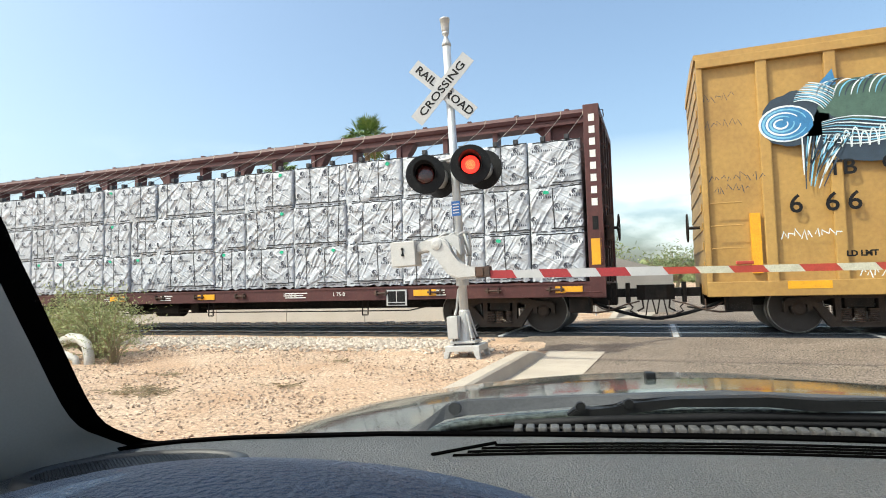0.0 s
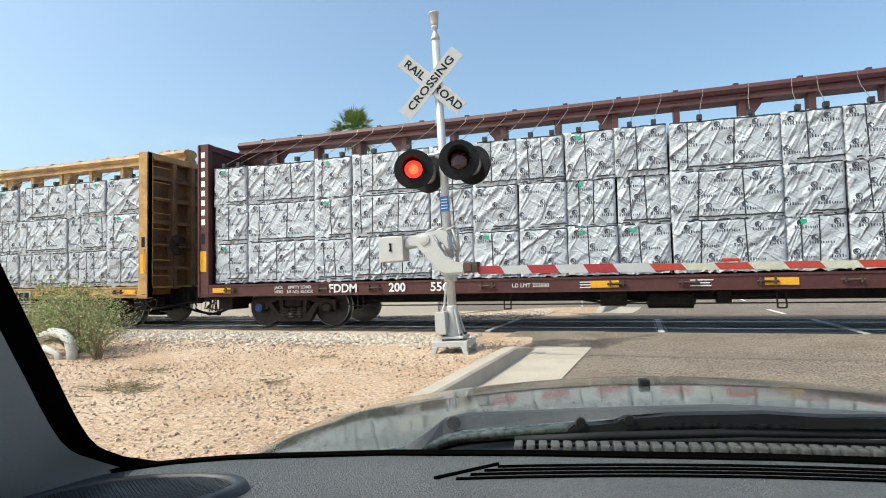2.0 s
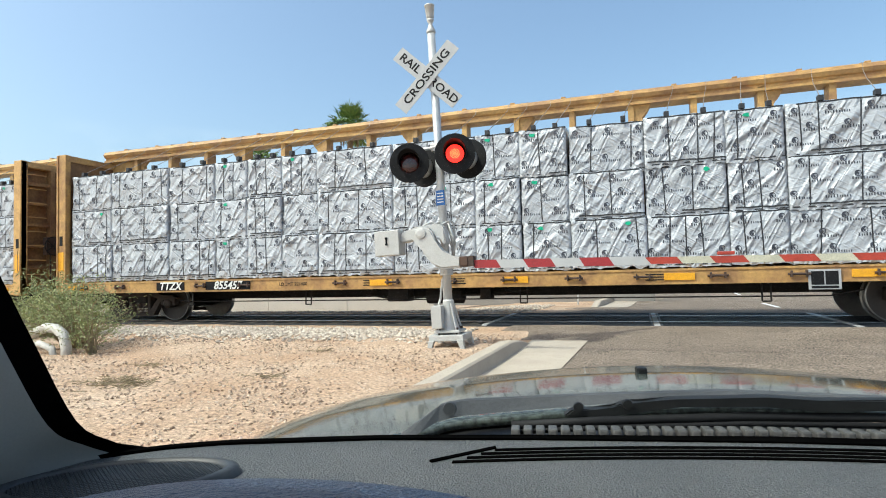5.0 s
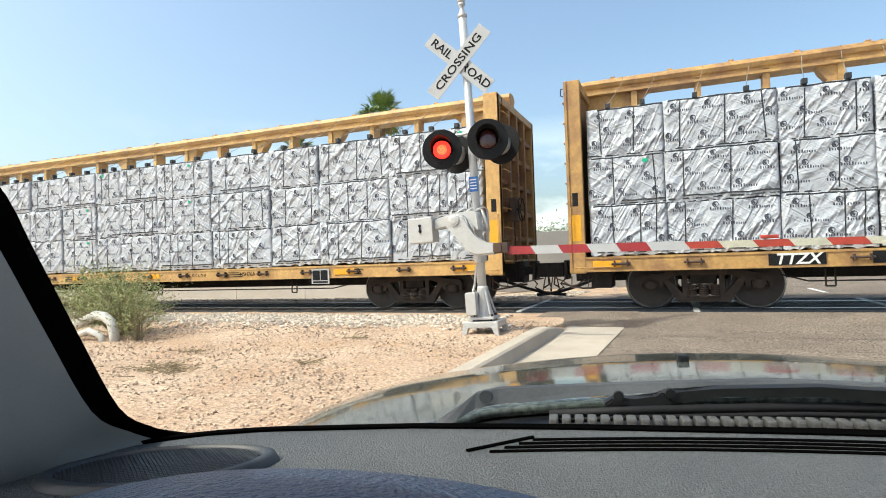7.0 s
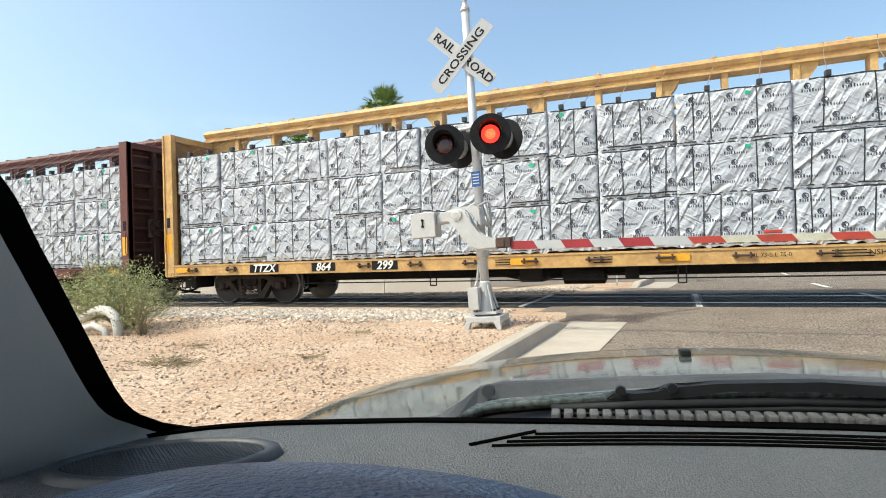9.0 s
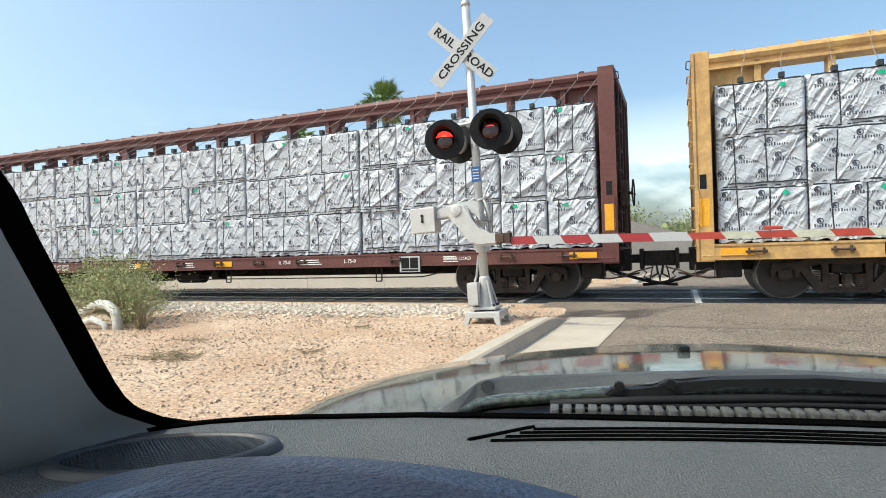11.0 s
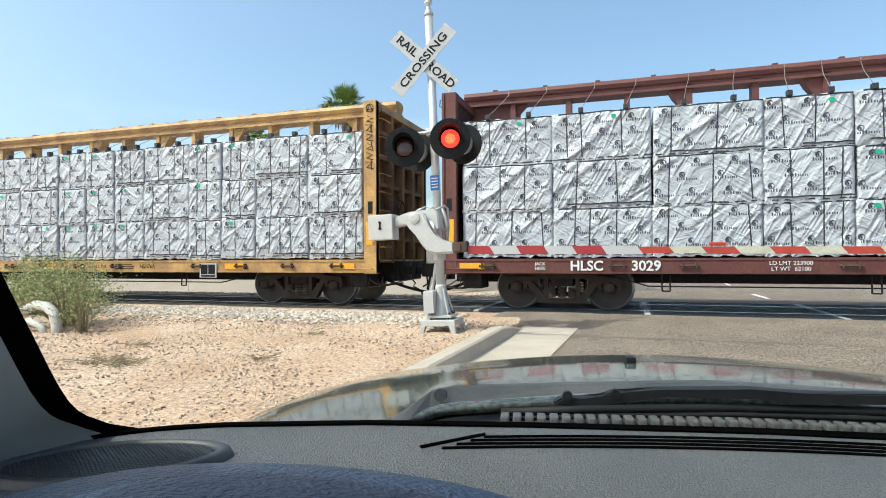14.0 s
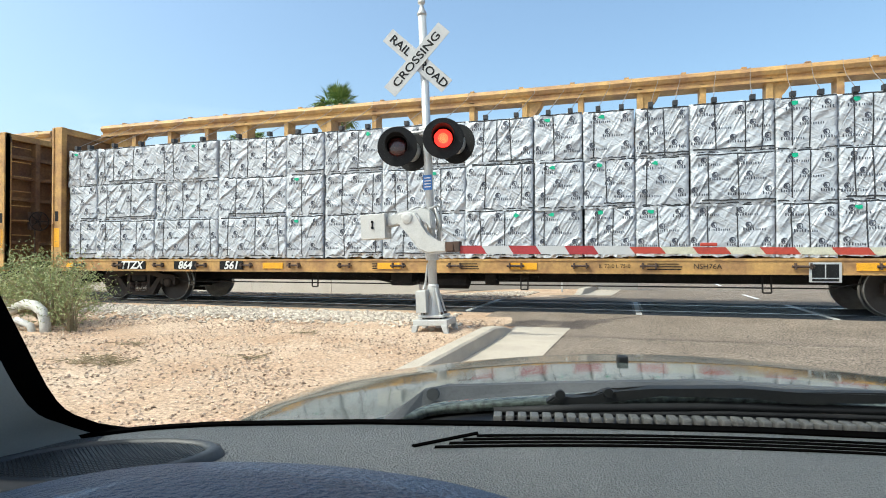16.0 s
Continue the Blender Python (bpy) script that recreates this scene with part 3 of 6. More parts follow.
    prism(bm, [(-0.42, 1.87), (-0.2, 1.9), (-0.08, 1.84), (-0.02, 1.66), (0.05, 1.5), (0.14, 1.425), (0.36, 1.41), (0.36, 1.24), (0.06, 1.235), (-0.07, 1.29), (-0.2, 1.46), (-0.3, 1.66), (-0.42, 1.72)], -0.39, -0.24)
    bmesh.ops.bevel(bm, geom=list(bm.edges), offset=0.03, segments=3, affect="EDGES")
    lathe(bm, [(0.085, 0), (0.085, 0.05), (0.04, 0.06)], pose(-0.24, -0.36, 1.79, 90), 16)
    part("gate_elbow", bm, "castalu", top)
    bm = bmesh.new()
    for k in range(3):
        tube(bm, [(-0.3 + k * 0.16, -0.12, 1.92), (-0.2 + k * 0.16, -0.02, 1.98), (-0.05 + k * 0.1, 0.05, 1.94), (0.1 + k * 0.03, 0.02, 1.6)], 0.016, 6)
    tube(bm, [(0.08, 0.0, 1.95), (0.14, 0.04, 1.7), (0.1, 0.05, 1.35)], 0.03, 8)
    part("conduit", bm, "castalu", top, smooth=True)
    bm = bmesh.new()
    lathe(bm, [(0.1, 1.15), (0.1, 1.45), (0.075, 1.46)], seg=16)
    part("mast_collar", bm, "castalu", top)
    bm = bmesh.new()
    box(bm, 0.34, 0.55, -0.4, -0.25, 1.25, 1.4, 0.008)
    box(bm, 0.36, 0.46, -0.415, -0.4, 1.27, 1.38, 0.003)
    part("arm_clamp", bm, "rust", top, "weathered brown arm clamp")
    bm = bmesh.new()
    box(bm, -0.09, 0.0, 0.03, 0.09, 0.7, 1.12, 0.01)
    tube(bm, [(-0.09, 0.05, 1.1), (-0.14, 0.05, 0.8), (-0.16, 0.0, 0.7)], 0.02, 6)
    part("cable_guard", bm, "castalu", top)
    # gate arm: diagonal stripes, each a short length of the arm
    arm = part("gate_arm", box(bmesh.new(), 0.5, 7.8, -0.352, -0.342, 1.29, 1.35), "alu", top, "striped red and white gate arm, lowered", at=pose(0, 0, 0, 0, 2.95, 0) @ pose(-0.055, 0, -0.015))
    x, i = 0.47, 0
    while x < 7.8:
        first = x < 2.7
        h = 0.058 if first else 0.044
        w = 0.385
        if first and x + w > 2.6:
            w = 2.86 - x
        bm = bmesh.new()
        sk = 0.075 if first else 0.07
        z0 = 1.32
        prism(bm, [(x + sk, z0 - h), (x + w + sk, z0 - h), (x + w, z0 + h), (x, z0 + h)], -0.358 if first else -0.366, -0.335)
        part("stripe", bm, (("red", "sign") if first else ("orange", "cream"))[i % 2], arm)
        x += w
        i += 1
    bm = bmesh.new()
    box(bm, 3.72, 3.92, -0.38, -0.33, 1.375, 1.42, 0.012)
    part("arm_lamp", bm, "orange", arm, "small orange lamp on the gate arm")
    return top


signal()

# ---- train ----
PRINT_ROWS = (0.25, 0.51, 0.78)


def package_mesh(seed, width, height=0.9, depth=1.12):
    """A wrapped lumber package: creased film, dark straps, printed marks. Front faces -y, origin at its lower front left corner."""
    rnd = random.Random(seed)
    bm = bmesh.new()
    nx, nz = int(width / 0.05), 20
    straps = [rnd.uniform(0.2, 0.5)]
    while straps[-1] < width - 0.35:
        straps.append(straps[-1] + rnd.choice((0.28, 0.5, 0.62, 0.75)))
    straps = [s for s in straps if 0.12 < s < width - 0.12]
    tilt = [rnd.uniform(-0.05, 0.05) for _ in straps]

    def bulge(x, z):
        e = min(1, x / 0.05, (width - x) / 0.05) * min(1, z / 0.05, (height - z) / 0.05)
        d = 0.018 * (1 - max(0, e))
        for s, tl in zip(straps, tilt):
            d += 0.012 * math.exp(-((x - s - tl * (z / height - 0.5)) / 0.05) ** 2)
        a = noise.noise((x * 2.2 + z * 3.0 + seed * 7, (x - z) * 0.7, seed))
        b = noise.noise(((x - z) * 5 + seed * 3, (x + z) * 1.1, seed + 5))
        c = noise.noise((x * 9, z * 9, seed))
        d += 0.035 * abs(a) + 0.022 * abs(b) + 0.005 * c
        return d

    hem = [0.04 * noise.noise((i * 0.35, seed, 0)) - 0.05 - (0.02 if rnd.random() < 0.2 else 0) for i in range(nx + 1)]
    grid = [[bm.verts.new((width * i / nx, bulge(width * i / nx, height * j / nz), height * j / nz + (hem[i] if j == 0 else 0.012 * noise.noise((i * 0.5, seed, 3)) if j == nz else 0))) for j in range(nz + 1)] for i in range(nx + 1)]
    for i in range(nx):
        for j in range(nz):
            fc = bm.faces.new((grid[i][j], grid[i + 1][j], grid[i + 1][j + 1], grid[i][j + 1]))
            fc.smooth = True
    for row, flip in ((grid[0], 1), (grid[-1], 0)):
        back = [bm.verts.new((v.co.x, depth, v.co.z)) for v in row]
        for j in range(nz):
            q = (row[j], row[j + 1], back[j + 1], back[j])
            bm.faces.new(q if flip else q[::-1])
    tops = [g[-1] for g in grid]
    back = [bm.verts.new((v.co.x, depth, v.co.z - 0.01)) for v in tops]
    for i in range(nx):
        bm.faces.new((tops[i], tops[i + 1], back[i + 1], back[i]))
    b0 = [bm.verts.new((x, depth, z)) for x, z in ((0, 0), (width, 0), (width, height), (0, height))]
    bm.faces.new(b0[::-1])
    # straps: flat bands over the film
    def band(pts, w, mi, lift):
        prev = None
        for x, z in pts:
            cur = [bm.verts.new((x + dx, bulge(min(max(x, 0.0), width), min(max(z, 0.0), height)) - lift, z + dz)) for dx, dz in w]
            if prev:
                bm.faces.new((prev[0], prev[1], cur[1], cur[0])).material_index = mi
            prev = cur
    for s, tl in zip(straps, tilt):
        if rnd.random() < 0.95:
            band([(s + tl * (k / 12 - 0.5), height * k / 12) for k in range(13)], ((-0.0105, 0), (0.0105, 0)), 1, 0.008)
    for z in (0.0, 0.05, height - 0.02):
        if rnd.random() < (0.9 if z != 0.05 else 0.5):
            x0 = rnd.uniform(0, 0.15) * width * (1 if z != 0.05 else 4)
            band([(x0 + (width - x0) * k / 16, z + 0.006 * math.sin(k)) for k in range(17)], ((0, -0.013), (0, 0.013)), 1, 0.008)
    # printed round marks, each with a line of lettering bars beside its foot
    def flat(pts, mi):
        v = [bm.verts.new((px, bulge(min(max(px, 0.0), width), min(max(pz, 0.0), height)) - 0.005, pz)) for px, pz in pts]
        bm.faces.new(v).material_index = mi

    for r, z in enumerate(h + rnd.uniform(-0.02, 0.02) for h in PRINT_ROWS):
        x = (0.12, 0.42, 0.2)[r] + rnd.uniform(-0.08, 0.08)
        while x < width - 0.08:
            prev = None
            for k in range(17):
                a = 2 * math.pi * k / 16
                ro, ri = 0.054, 0.054 - 0.010 - 0.042 * max(0, math.cos(a - 2.6))
                cur = [(x + q * math.cos(a), z + q * math.sin(a)) for q in (ri, ro)]
                if prev:
                    flat((prev[0], cur[0], cur[1], prev[1]), 2)
                prev = cur
            flat([(x + 0.018 * math.cos(k), z - 0.012 + 0.026 * math.sin(k)) for k in (0, 1.3, 2.6, 3.9, 5.2)], 2)
            xx = x - 0.09
            for k in range(10):
                tall = k in (0, 3, 4)
                wv = 0.034 if tall else rnd.uniform(0.02, 0.03)
                if 0.02 < xx < width - wv - 0.02:
                    lo, hi = z - 0.105, z - (0.05 if tall else 0.068)
                    flat(((xx, lo), (xx + wv * 0.6, lo), (xx + wv * 0.6, hi), (xx, hi)), 2)
                xx += wv + 0.011
            x += 0.6 + rnd.uniform(-0.05, 0.05)
    if rnd.random() < 0.35:
        x, z = rnd.uniform(0.2, width - 0.25), rnd.choice((height - 0.1, height - 0.12, 0.5))
        v = [bm.verts.new((x + 0.06 * math.cos(a) * rnd.uniform(0.7, 1.3), bulge(x, z) - 0.016, z + 0.04 * math.sin(a) * rnd.uniform(0.7, 1.3))) for a in (0, 0.8, 1.6, 2.4, 3.2, 4, 4.8, 5.6)]
        bm.faces.new(v).material_index = 3
    return to_mesh(bm, "lumber_package", ["film", "strap", "print", "green"])


LENGTHS = (0.95, 1.4, 1.85)
PACKS = {w: [package_mesh(int(w * 100) * 10 + k, w) for k in range(7)] for w in LENGTHS}

# shared running gear
bm = bmesh.new()
for s in (-1, 1):
    m = pose(0, s * 0.78, 0, -90 * s, 0, 0)
    lathe(bm, [(0.10, 0.085), (0.115, 0.05), (0.16, 0.025), (0.30, -0.005), (0.385, 0.01), (0.395, 0.055)], m, 40)
    lathe(bm, [(0.395, 0.056), (0.44, 0.052)], m, 40, 2)
    lathe(bm, [(0.44, 0.0525), (0.457, 0.045), (0.46, -0.07), (0.487, -0.085), (0.485, -0.1), (0.38, -0.105)], m, 40, 1)
tube(bm, [(0, -0.95, 0), (0, 0.95, 0)], 0.085, 14)
for s in (-1, 1):
    for k in range(6):
        a = k * math.pi / 3
        lathe(bm, [(0.014, 0), (0.014, 0.02)], pose(0.06 * math.cos(a), s * 0.95, 0.06 * math.sin(a), -90 * s, 0, 0), 6)
WHEELSET = to_mesh(bm, "wheelset", ["wheel", "tread", "wheel_rim"])
bm = bmesh.new()
for s in (-1, 1):
    ya, yb = s * 0.98 - 0.075, s * 0.98 + 0.075
    prism(bm, [(-1.14, 0.5), (-1.1, 0.64), (-0.72, 0.67), (-0.5, 0.76), (0.5, 0.76), (0.72, 0.67), (1.1, 0.64), (1.14, 0.5), (0.7, 0.54), (0.42, 0.63), (-0.42, 0.63), (-0.7, 0.54)], ya, yb)
    prism(bm, [(-0.45, 0.14), (0.45, 0.14), (0.4, 0.235), (-0.4, 0.235)], ya, yb)
    for q in (-1, 1):
        prism(bm, [(q * 0.72, 0.56), (q * 0.58, 0.56), (q * 0.3, 0.22), (q * 0.45, 0.14)], ya, yb)
        box(bm, min(q * 0.27, q * 0.36), max(q * 0.27, q * 0.36), ya, yb, 0.22, 0.65)
        prism(bm, [(q * 1.14, 0.4), (q * 1.08, 0.4), (q * 1.06, 0.58), (q * 1.14, 0.6)], ya, yb)
        prism(bm, [(q * 0.78, 0.4), (q * 0.7, 0.42), (q * 0.68, 0.6), (q * 0.78, 0.6)], ya, yb)
        lathe(bm, [(0.12, -0.06), (0.12, 0.09), (0.08, 0.12)], pose(q * 0.915, s * 0.98, 0.457, -90 * s, 0, 0), 16)
BOGIE = to_mesh(bm, "side_frames", "frame_rust")
bm = bmesh.new()
for s in (-1, 1):
    for x in (-0.2, 0.0, 0.2):
        for k in range(7):
            lathe(bm, [(0.085, 0), (0.085, 0.022)], pose(x, s * 1.03, 0.22 + k * 0.035), 12)
SPRINGS = to_mesh(bm, "springs", "rust")
bm = bmesh.new()
box(bm, -0.22, 0.22, -1.05, 1.05, 0.47, 0.66, 0.03)
box(bm, -0.75, -0.62, -0.75, 0.75, 0.3, 0.42, 0.02)
box(bm, 0.62, 0.75, -0.75, 0.75, 0.3, 0.42, 0.02)
BOLSTER = to_mesh(bm, "bolster", "grime")
wheelsets, moving = [], []


def running_gear(top, centres, blue=False):
    for cx in centres:
        part("side_frames", BOGIE, None, top, at=pose(cx, 0, 0))
        part("springs", SPRINGS, None, top, at=pose(cx, 0, 0))
        part("bolster", BOLSTER, None, top, at=pose(cx, 0, 0))
        for dx in (-0.915, 0.915):
            w = part("wheelset", WHEELSET, None, top, "steel wheelset with a bright tread", at=pose(cx + dx, 0, 0.46))
            wheelsets.append((w, cx + dx))
    if blue:
        bm = bmesh.new()
        lathe(bm, [(0.1, 0), (0.1, 0.015), (0.06, 0.03), (0.03, 0.032)], pose(centres[0] - 0.915, -1.1, 0.457, 90, 0, 0), 20)
        part("bearing_cap", bm, "hub", top, "blue painted bearing cap")


def coupler(top, x, s):
    bm = bmesh.new()
    box(bm, min(x, x + s * 0.75), max(x, x + s * 0.75), -0.1, 0.1, 0.68, 0.86, 0.02)
    prism(bm, [(x + s * 0.5, -0.12), (x + s * 0.66, -0.2), (x + s * 0.95, -0.17), (x + s * 0.98, -0.06), (x + s * 0.86, 0.0), (x + s * 0.92, 0.12), (x + s * 0.8, 0.2), (x + s * 0.5, 0.12)], 0.62, 0.93, "z")
    box(bm, min(x + s * 0.28, x + s * 0.36), max(x + s * 0.28, x + s * 0.36), -0.22, 0.22, 0.56, 0.98, 0.02)
    tube(bm, [(x + s * 0.3, -0.3, 0.6), (x + s * 0.42, -0.32, 0.48), (x + s * 0.36, -0.3, 0.4), (x + s * 0.5, -0.28, 0.33)], 0.018, 6)
    tube(bm, [(x + s * 0.72, -0.12, 0.62), (x + s * 0.66, -0.14, 0.3)], 0.014, 6)
    tube(bm, [(x + s * 0.8, -0.1, 0.62), (x + s * 0.86, -0.12, 0.32)], 0.014, 6)
    box(bm, min(x, x - s * 0.5), max(x, x - s * 0.5), -0.3, 0.3, 0.52, 0.95, 0.02)
    tube(bm, [(x + s * 0.6, -0.05, 0.62), (x + s * 0.62, -0.05, 0.45), (x + s * 0.5, -0.05, 0.38)], 0.02, 6)
    part("coupler", bm, "grime", top, "greasy black knuckle coupler")
    bm = bmesh.new()
    tube(bm, [(x + s * (-0.35 + 1.35 * k / 12), -0.42 + 0.32 * k / 12, 0.23 + 0.36 * (1 - k / 12) ** 1.7) for k in range(13)], 0.034, 8)
    part("air_hose", bm, "rubber", top, "sagging black air hose", smooth=True)
    bm = bmesh.new()
    tube(bm, [(x - s * 0.25, -1.3, 0.6), (x - s * 0.1, -1.3, 0.5), (x + s * 0.05, -1.15, 0.47), (x + s * 0.3, -0.7, 0.55), (x + s * 0.55, -0.3, 0.6)], 0.014, 6)
    tube(bm, [(x + s * 0.02, -1.2, 0.66), (x + s * 0.02, -1.25, 0.45), (x - s * 0.3, -1.25, 0.42), (x - s * 0.3, -1.2, 0.66)], 0.014, 6)
    part("uncoupling_lever", bm, "rust", top)
    bm = bmesh.new()
    tube(bm, [(x - s * 0.55, -1.15, 0.62), (x - s * 0.52, -1.17, 0.5), (x - s * 0.42, -1.2, 0.43), (x - s * 0.2, -1.18, 0.42), (x + s * 0.05, -1.05, 0.46), (x + s * 0.3, -0.75, 0.5)], 0.018, 6)
    part("brake_pipe", bm, "grime", top, smooth=True)
    bm = bmesh.new()
    box(bm, min(x - s * 0.75, x - s * 0.35), max(x - s * 0.75, x - s * 0.35), -1.2, -0.6, 0.42, 0.74, 0.03)
    part("draft_gear_box", bm, "grime", top)


def centerbeam(u0, u1, paint, label, marks, seed, post_mark):
    """A centre-beam flat car between the outer faces of its end posts, and its load."""
    rnd = random.Random(seed)
    mid, half = (u0 + u1) / 2, (u1 - u0) / 2
    top = new("flat_car")
    tagged(top, label, "flat car", "cars of the train")
    top.scale = (1, 1.075, 1)
    moving.append((top, mid))
    letters = "white"
    for s in (-1, 1):
        bm = bmesh.new()
        y0, y1 = sorted((s * 1.46, s * 1.30))
        box(bm, -half, half, y0, y1, 0.75, 1.03, 0.008)
        ys = s * 1.475
        box(bm, -half, half, min(ys, s * 1.46), max(ys, s * 1.46), 0.99, 1.03)
        box(bm, -half, half, min(ys, s * 1.46), max(ys, s * 1.46), 0.745, 0.775)
        part("side_sill", bm, paint, top)
    bm = bmesh.new()
    box(bm, -half, half, -1.3, 1.3, 0.985, 1.025)
    for i in range(19):
        x = -half + 0.6 + i * (2 * half - 1.2) / 18
        box(bm, x - 0.05, x + 0.05, -1.3, 1.3, 0.8, 0.985)
        box(bm, x - 0.06, x + 0.06, -1.22, 1.22, 1.025, 1.105)
    part("deck", bm, paint, top)
    bm = bmesh.new()
    box(bm, -half - 0.1, half + 0.1, -0.24, 0.24, 0.52, 0.985, 0.02)
    part("centre_sill", bm, "grime", top)
    bm = bmesh.new()
    prism(bm, [(-0.1, 4.83), (0.1, 4.83), (0.2, 4.79), (0.24, 4.71), (0.2, 4.64), (0.16, 4.62), (0.16, 4.55), (0.21, 4.545), (0.21, 4.49),
               (-0.21, 4.49), (-0.21, 4.545), (-0.16, 4.55), (-0.16, 4.62), (-0.2, 4.64), (-0.24, 4.71), (-0.2, 4.79)], -half + 0.1, half - 0.1, "x")
    for i in range(19):
        x = -half + 0.8 + i * (2 * half - 1.6) / 18
        box(bm, x - 0.05, x + 0.05, -0.13, 0.13, 4.8, 4.86, 0.01)
    part("top_chord", bm, paint, top)
    n = 18
    for i in range(1, n):
        x = -half + 2 * half * i / n
        bm = bmesh.new()
        box(bm, x - 0.06, x + 0.06, -0.16, 0.16, 1.02, 4.59, 0.008)
        if i % 2 == 0 and 2 < i < n - 2:
            sd = -1 if i < n / 2 else 1
            prism(bm, [(x + sd * 0.05, 4.5), (x + sd * 0.4, 4.5), (x + sd * 0.33, 4.36), (x + sd * 0.22, 4.22), (x + sd * 0.24, 4.1), (x + sd * 0.36, 3.95), (x + sd * 0.05, 3.95)], -0.12, 0.12)
        part("upright", bm, paint, top)
    bm = bmesh.new()
    box(bm, -half + 0.2, half - 0.2, -0.06, 0.06, 1.0, 3.7)
    for s in (-1, 1):
        prism(bm, [(s * (half - 0.2), 4.5), (s * (half - 1.55), 4.5), (s * (half - 1.35), 4.3), (s * (half - 1.4), 3.7), (s * (half - 0.2), 3.7)], -0.05, 0.05)
    part("centre_web", bm, paint, top)
    for s in (-1, 1):
        x = s * half
        xi = x - s * 0.30
        e = new("bulkhead")
        e.parent = top
        for yy in (-1.4, 1.4):
            bm = bmesh.new()
            box(bm, min(x, xi), max(x, xi), yy - 0.07, yy + 0.07, 0.72, 4.47, 0.012)
            box(bm, min(x, x - s * 0.05), max(x, x - s * 0.05), yy - 0.09, yy + 0.09, 0.75, 4.45)
            part("corner_post", bm, paint, e)
        bm = bmesh.new()
        box(bm, min(xi + s * 0.06, xi + s * 0.1), max(xi + s * 0.06, xi + s * 0.1), -1.33, 1.33, 0.95, 4.4)
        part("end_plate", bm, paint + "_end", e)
        bm = bmesh.new()
        box(bm, min(x, xi), max(x, xi), -1.33, 1.33, 4.3, 4.46, 0.012)
        part("top_rail", bm, paint, e)
        for yy in (-0.62, 0.0, 0.62):
            bm = bmesh.new()
            box(bm, min(xi + s * 0.1, x), max(xi + s * 0.1, x), yy - 0.06, yy + 0.06, 0.95, 4.3, 0.01)
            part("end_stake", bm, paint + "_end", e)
        for zz in (1.5, 2.1, 2.7, 3.3, 3.85):
            bm = bmesh.new()
            box(bm, min(xi + s * 0.1, x - s * 0.05), max(xi + s * 0.1, x - s * 0.05), -1.33, 1.33, zz - 0.05, zz + 0.05, 0.01)
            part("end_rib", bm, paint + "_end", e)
        for zz in (1.3, 1.7, 2.1, 2.5, 2.9, 3.3, 3.7, 4.1):
            bm = bmesh.new()
            tube(bm, [(x, -1.3, zz), (x + s * 0.06, -1.3, zz), (x + s * 0.06, -0.85, zz), (x, -0.85, zz)], 0.013, 6)
            part("rung", bm, paint, e)
        bm = bmesh.new()
        box(bm, min(x - s * 0.24, x - s * 0.05), max(x - s * 0.24, x - s * 0.05), -1.4745, -1.4705, 1.35, 1.85)
        part("reflector", bm, "amber", e)
        bm = bmesh.new()
        box(bm, min(x - s * 0.2, x - s * 0.09), max(x - s * 0.2, x - s * 0.09), -1.4745, -1.47, 2.02, 2.28, 0.002)
        part("hand_hole", bm, "black", e)
        bm = bmesh.new()
        tube(bm, [(x, -1.36, 4.36), (x + s * 0.07, -1.38, 4.35), (x + s * 0.08, -1.38, 4.22), (x + s * 0.03, -1.37, 4.2)], 0.011, 6)
        part("corner_hook", bm, "rust", e)
        bm = bmesh.new()
        tube(bm, [(x - s * 0.06, -1.47, 1.35), (x - s * 0.06, -1.52, 1.4), (x - s * 0.06, -1.52, 1.95), (x - s * 0.06, -1.47, 2.0)], 0.011, 6)
        part("grab_iron", bm, paint, e)
        bm = bmesh.new()
        tube(bm, [(x - s * 0.1, -1.46, 0.83), (x - s * 0.1, -1.53, 0.83), (x - s * 0.75, -1.53, 0.83), (x - s * 0.75, -1.46, 0.83)], 0.012, 6)
        part("grab_iron", bm, paint, e)
        if post_mark == "bars":
            for k in range(8):
                bm = bmesh.new()
                zz = 4.2 - k * 0.235
                box(bm, min(x - s * 0.2, x - s * 0.09), max(x - s * 0.2, x - s * 0.09), -1.4745, -1.4705, zz - 0.07, zz + 0.07, 0.001)
                part("lettering_bar", bm, "white", e)
        if post_mark == "scrawl" and s > 0:
            bm = bmesh.new()
            cx = x - 0.15
            ring = [(cx + 0.085 * math.cos(q), -1.474, 4.3 + 0.085 * math.sin(q)) for q in [i * 0.52 for i in range(13)]]
            tube(bm, ring, 0.009, 4)
            tube(bm, [(cx - 0.07, -1.474, 4.22), (cx, -1.474, 4.37), (cx + 0.07, -1.474, 4.22)], 0.009, 4)
            tube(bm, [(cx - 0.08, -1.474, 4.27), (cx + 0.08, -1.474, 4.28)], 0.009, 4)
            for k in range(6):
                zz = 4.08 - k * 0.2
                a1, a2, a3 = (rnd.uniform(-0.03, 0.03) for _ in range(3))
                tube(bm, [(cx - 0.09 + a1, -1.474, zz + 0.06), (cx + 0.06, -1.474, zz + 0.02 + a2), (cx - 0.08, -1.474, zz - 0.06), (cx + 0.09 + a3, -1.474, zz - 0.1)], 0.009, 4)
                if k % 2:
                    tube(bm, [(cx + 0.03, -1.474, zz + 0.09), (cx + 0.05 + a1, -1.474, zz - 0.12)], 0.009, 4)
            part("graffiti_scrawl", bm, "black", e, "black sprayed scrawl")
        coupler(top, x, s)
    # brake wheel on the leading end
    bm = bmesh.new()
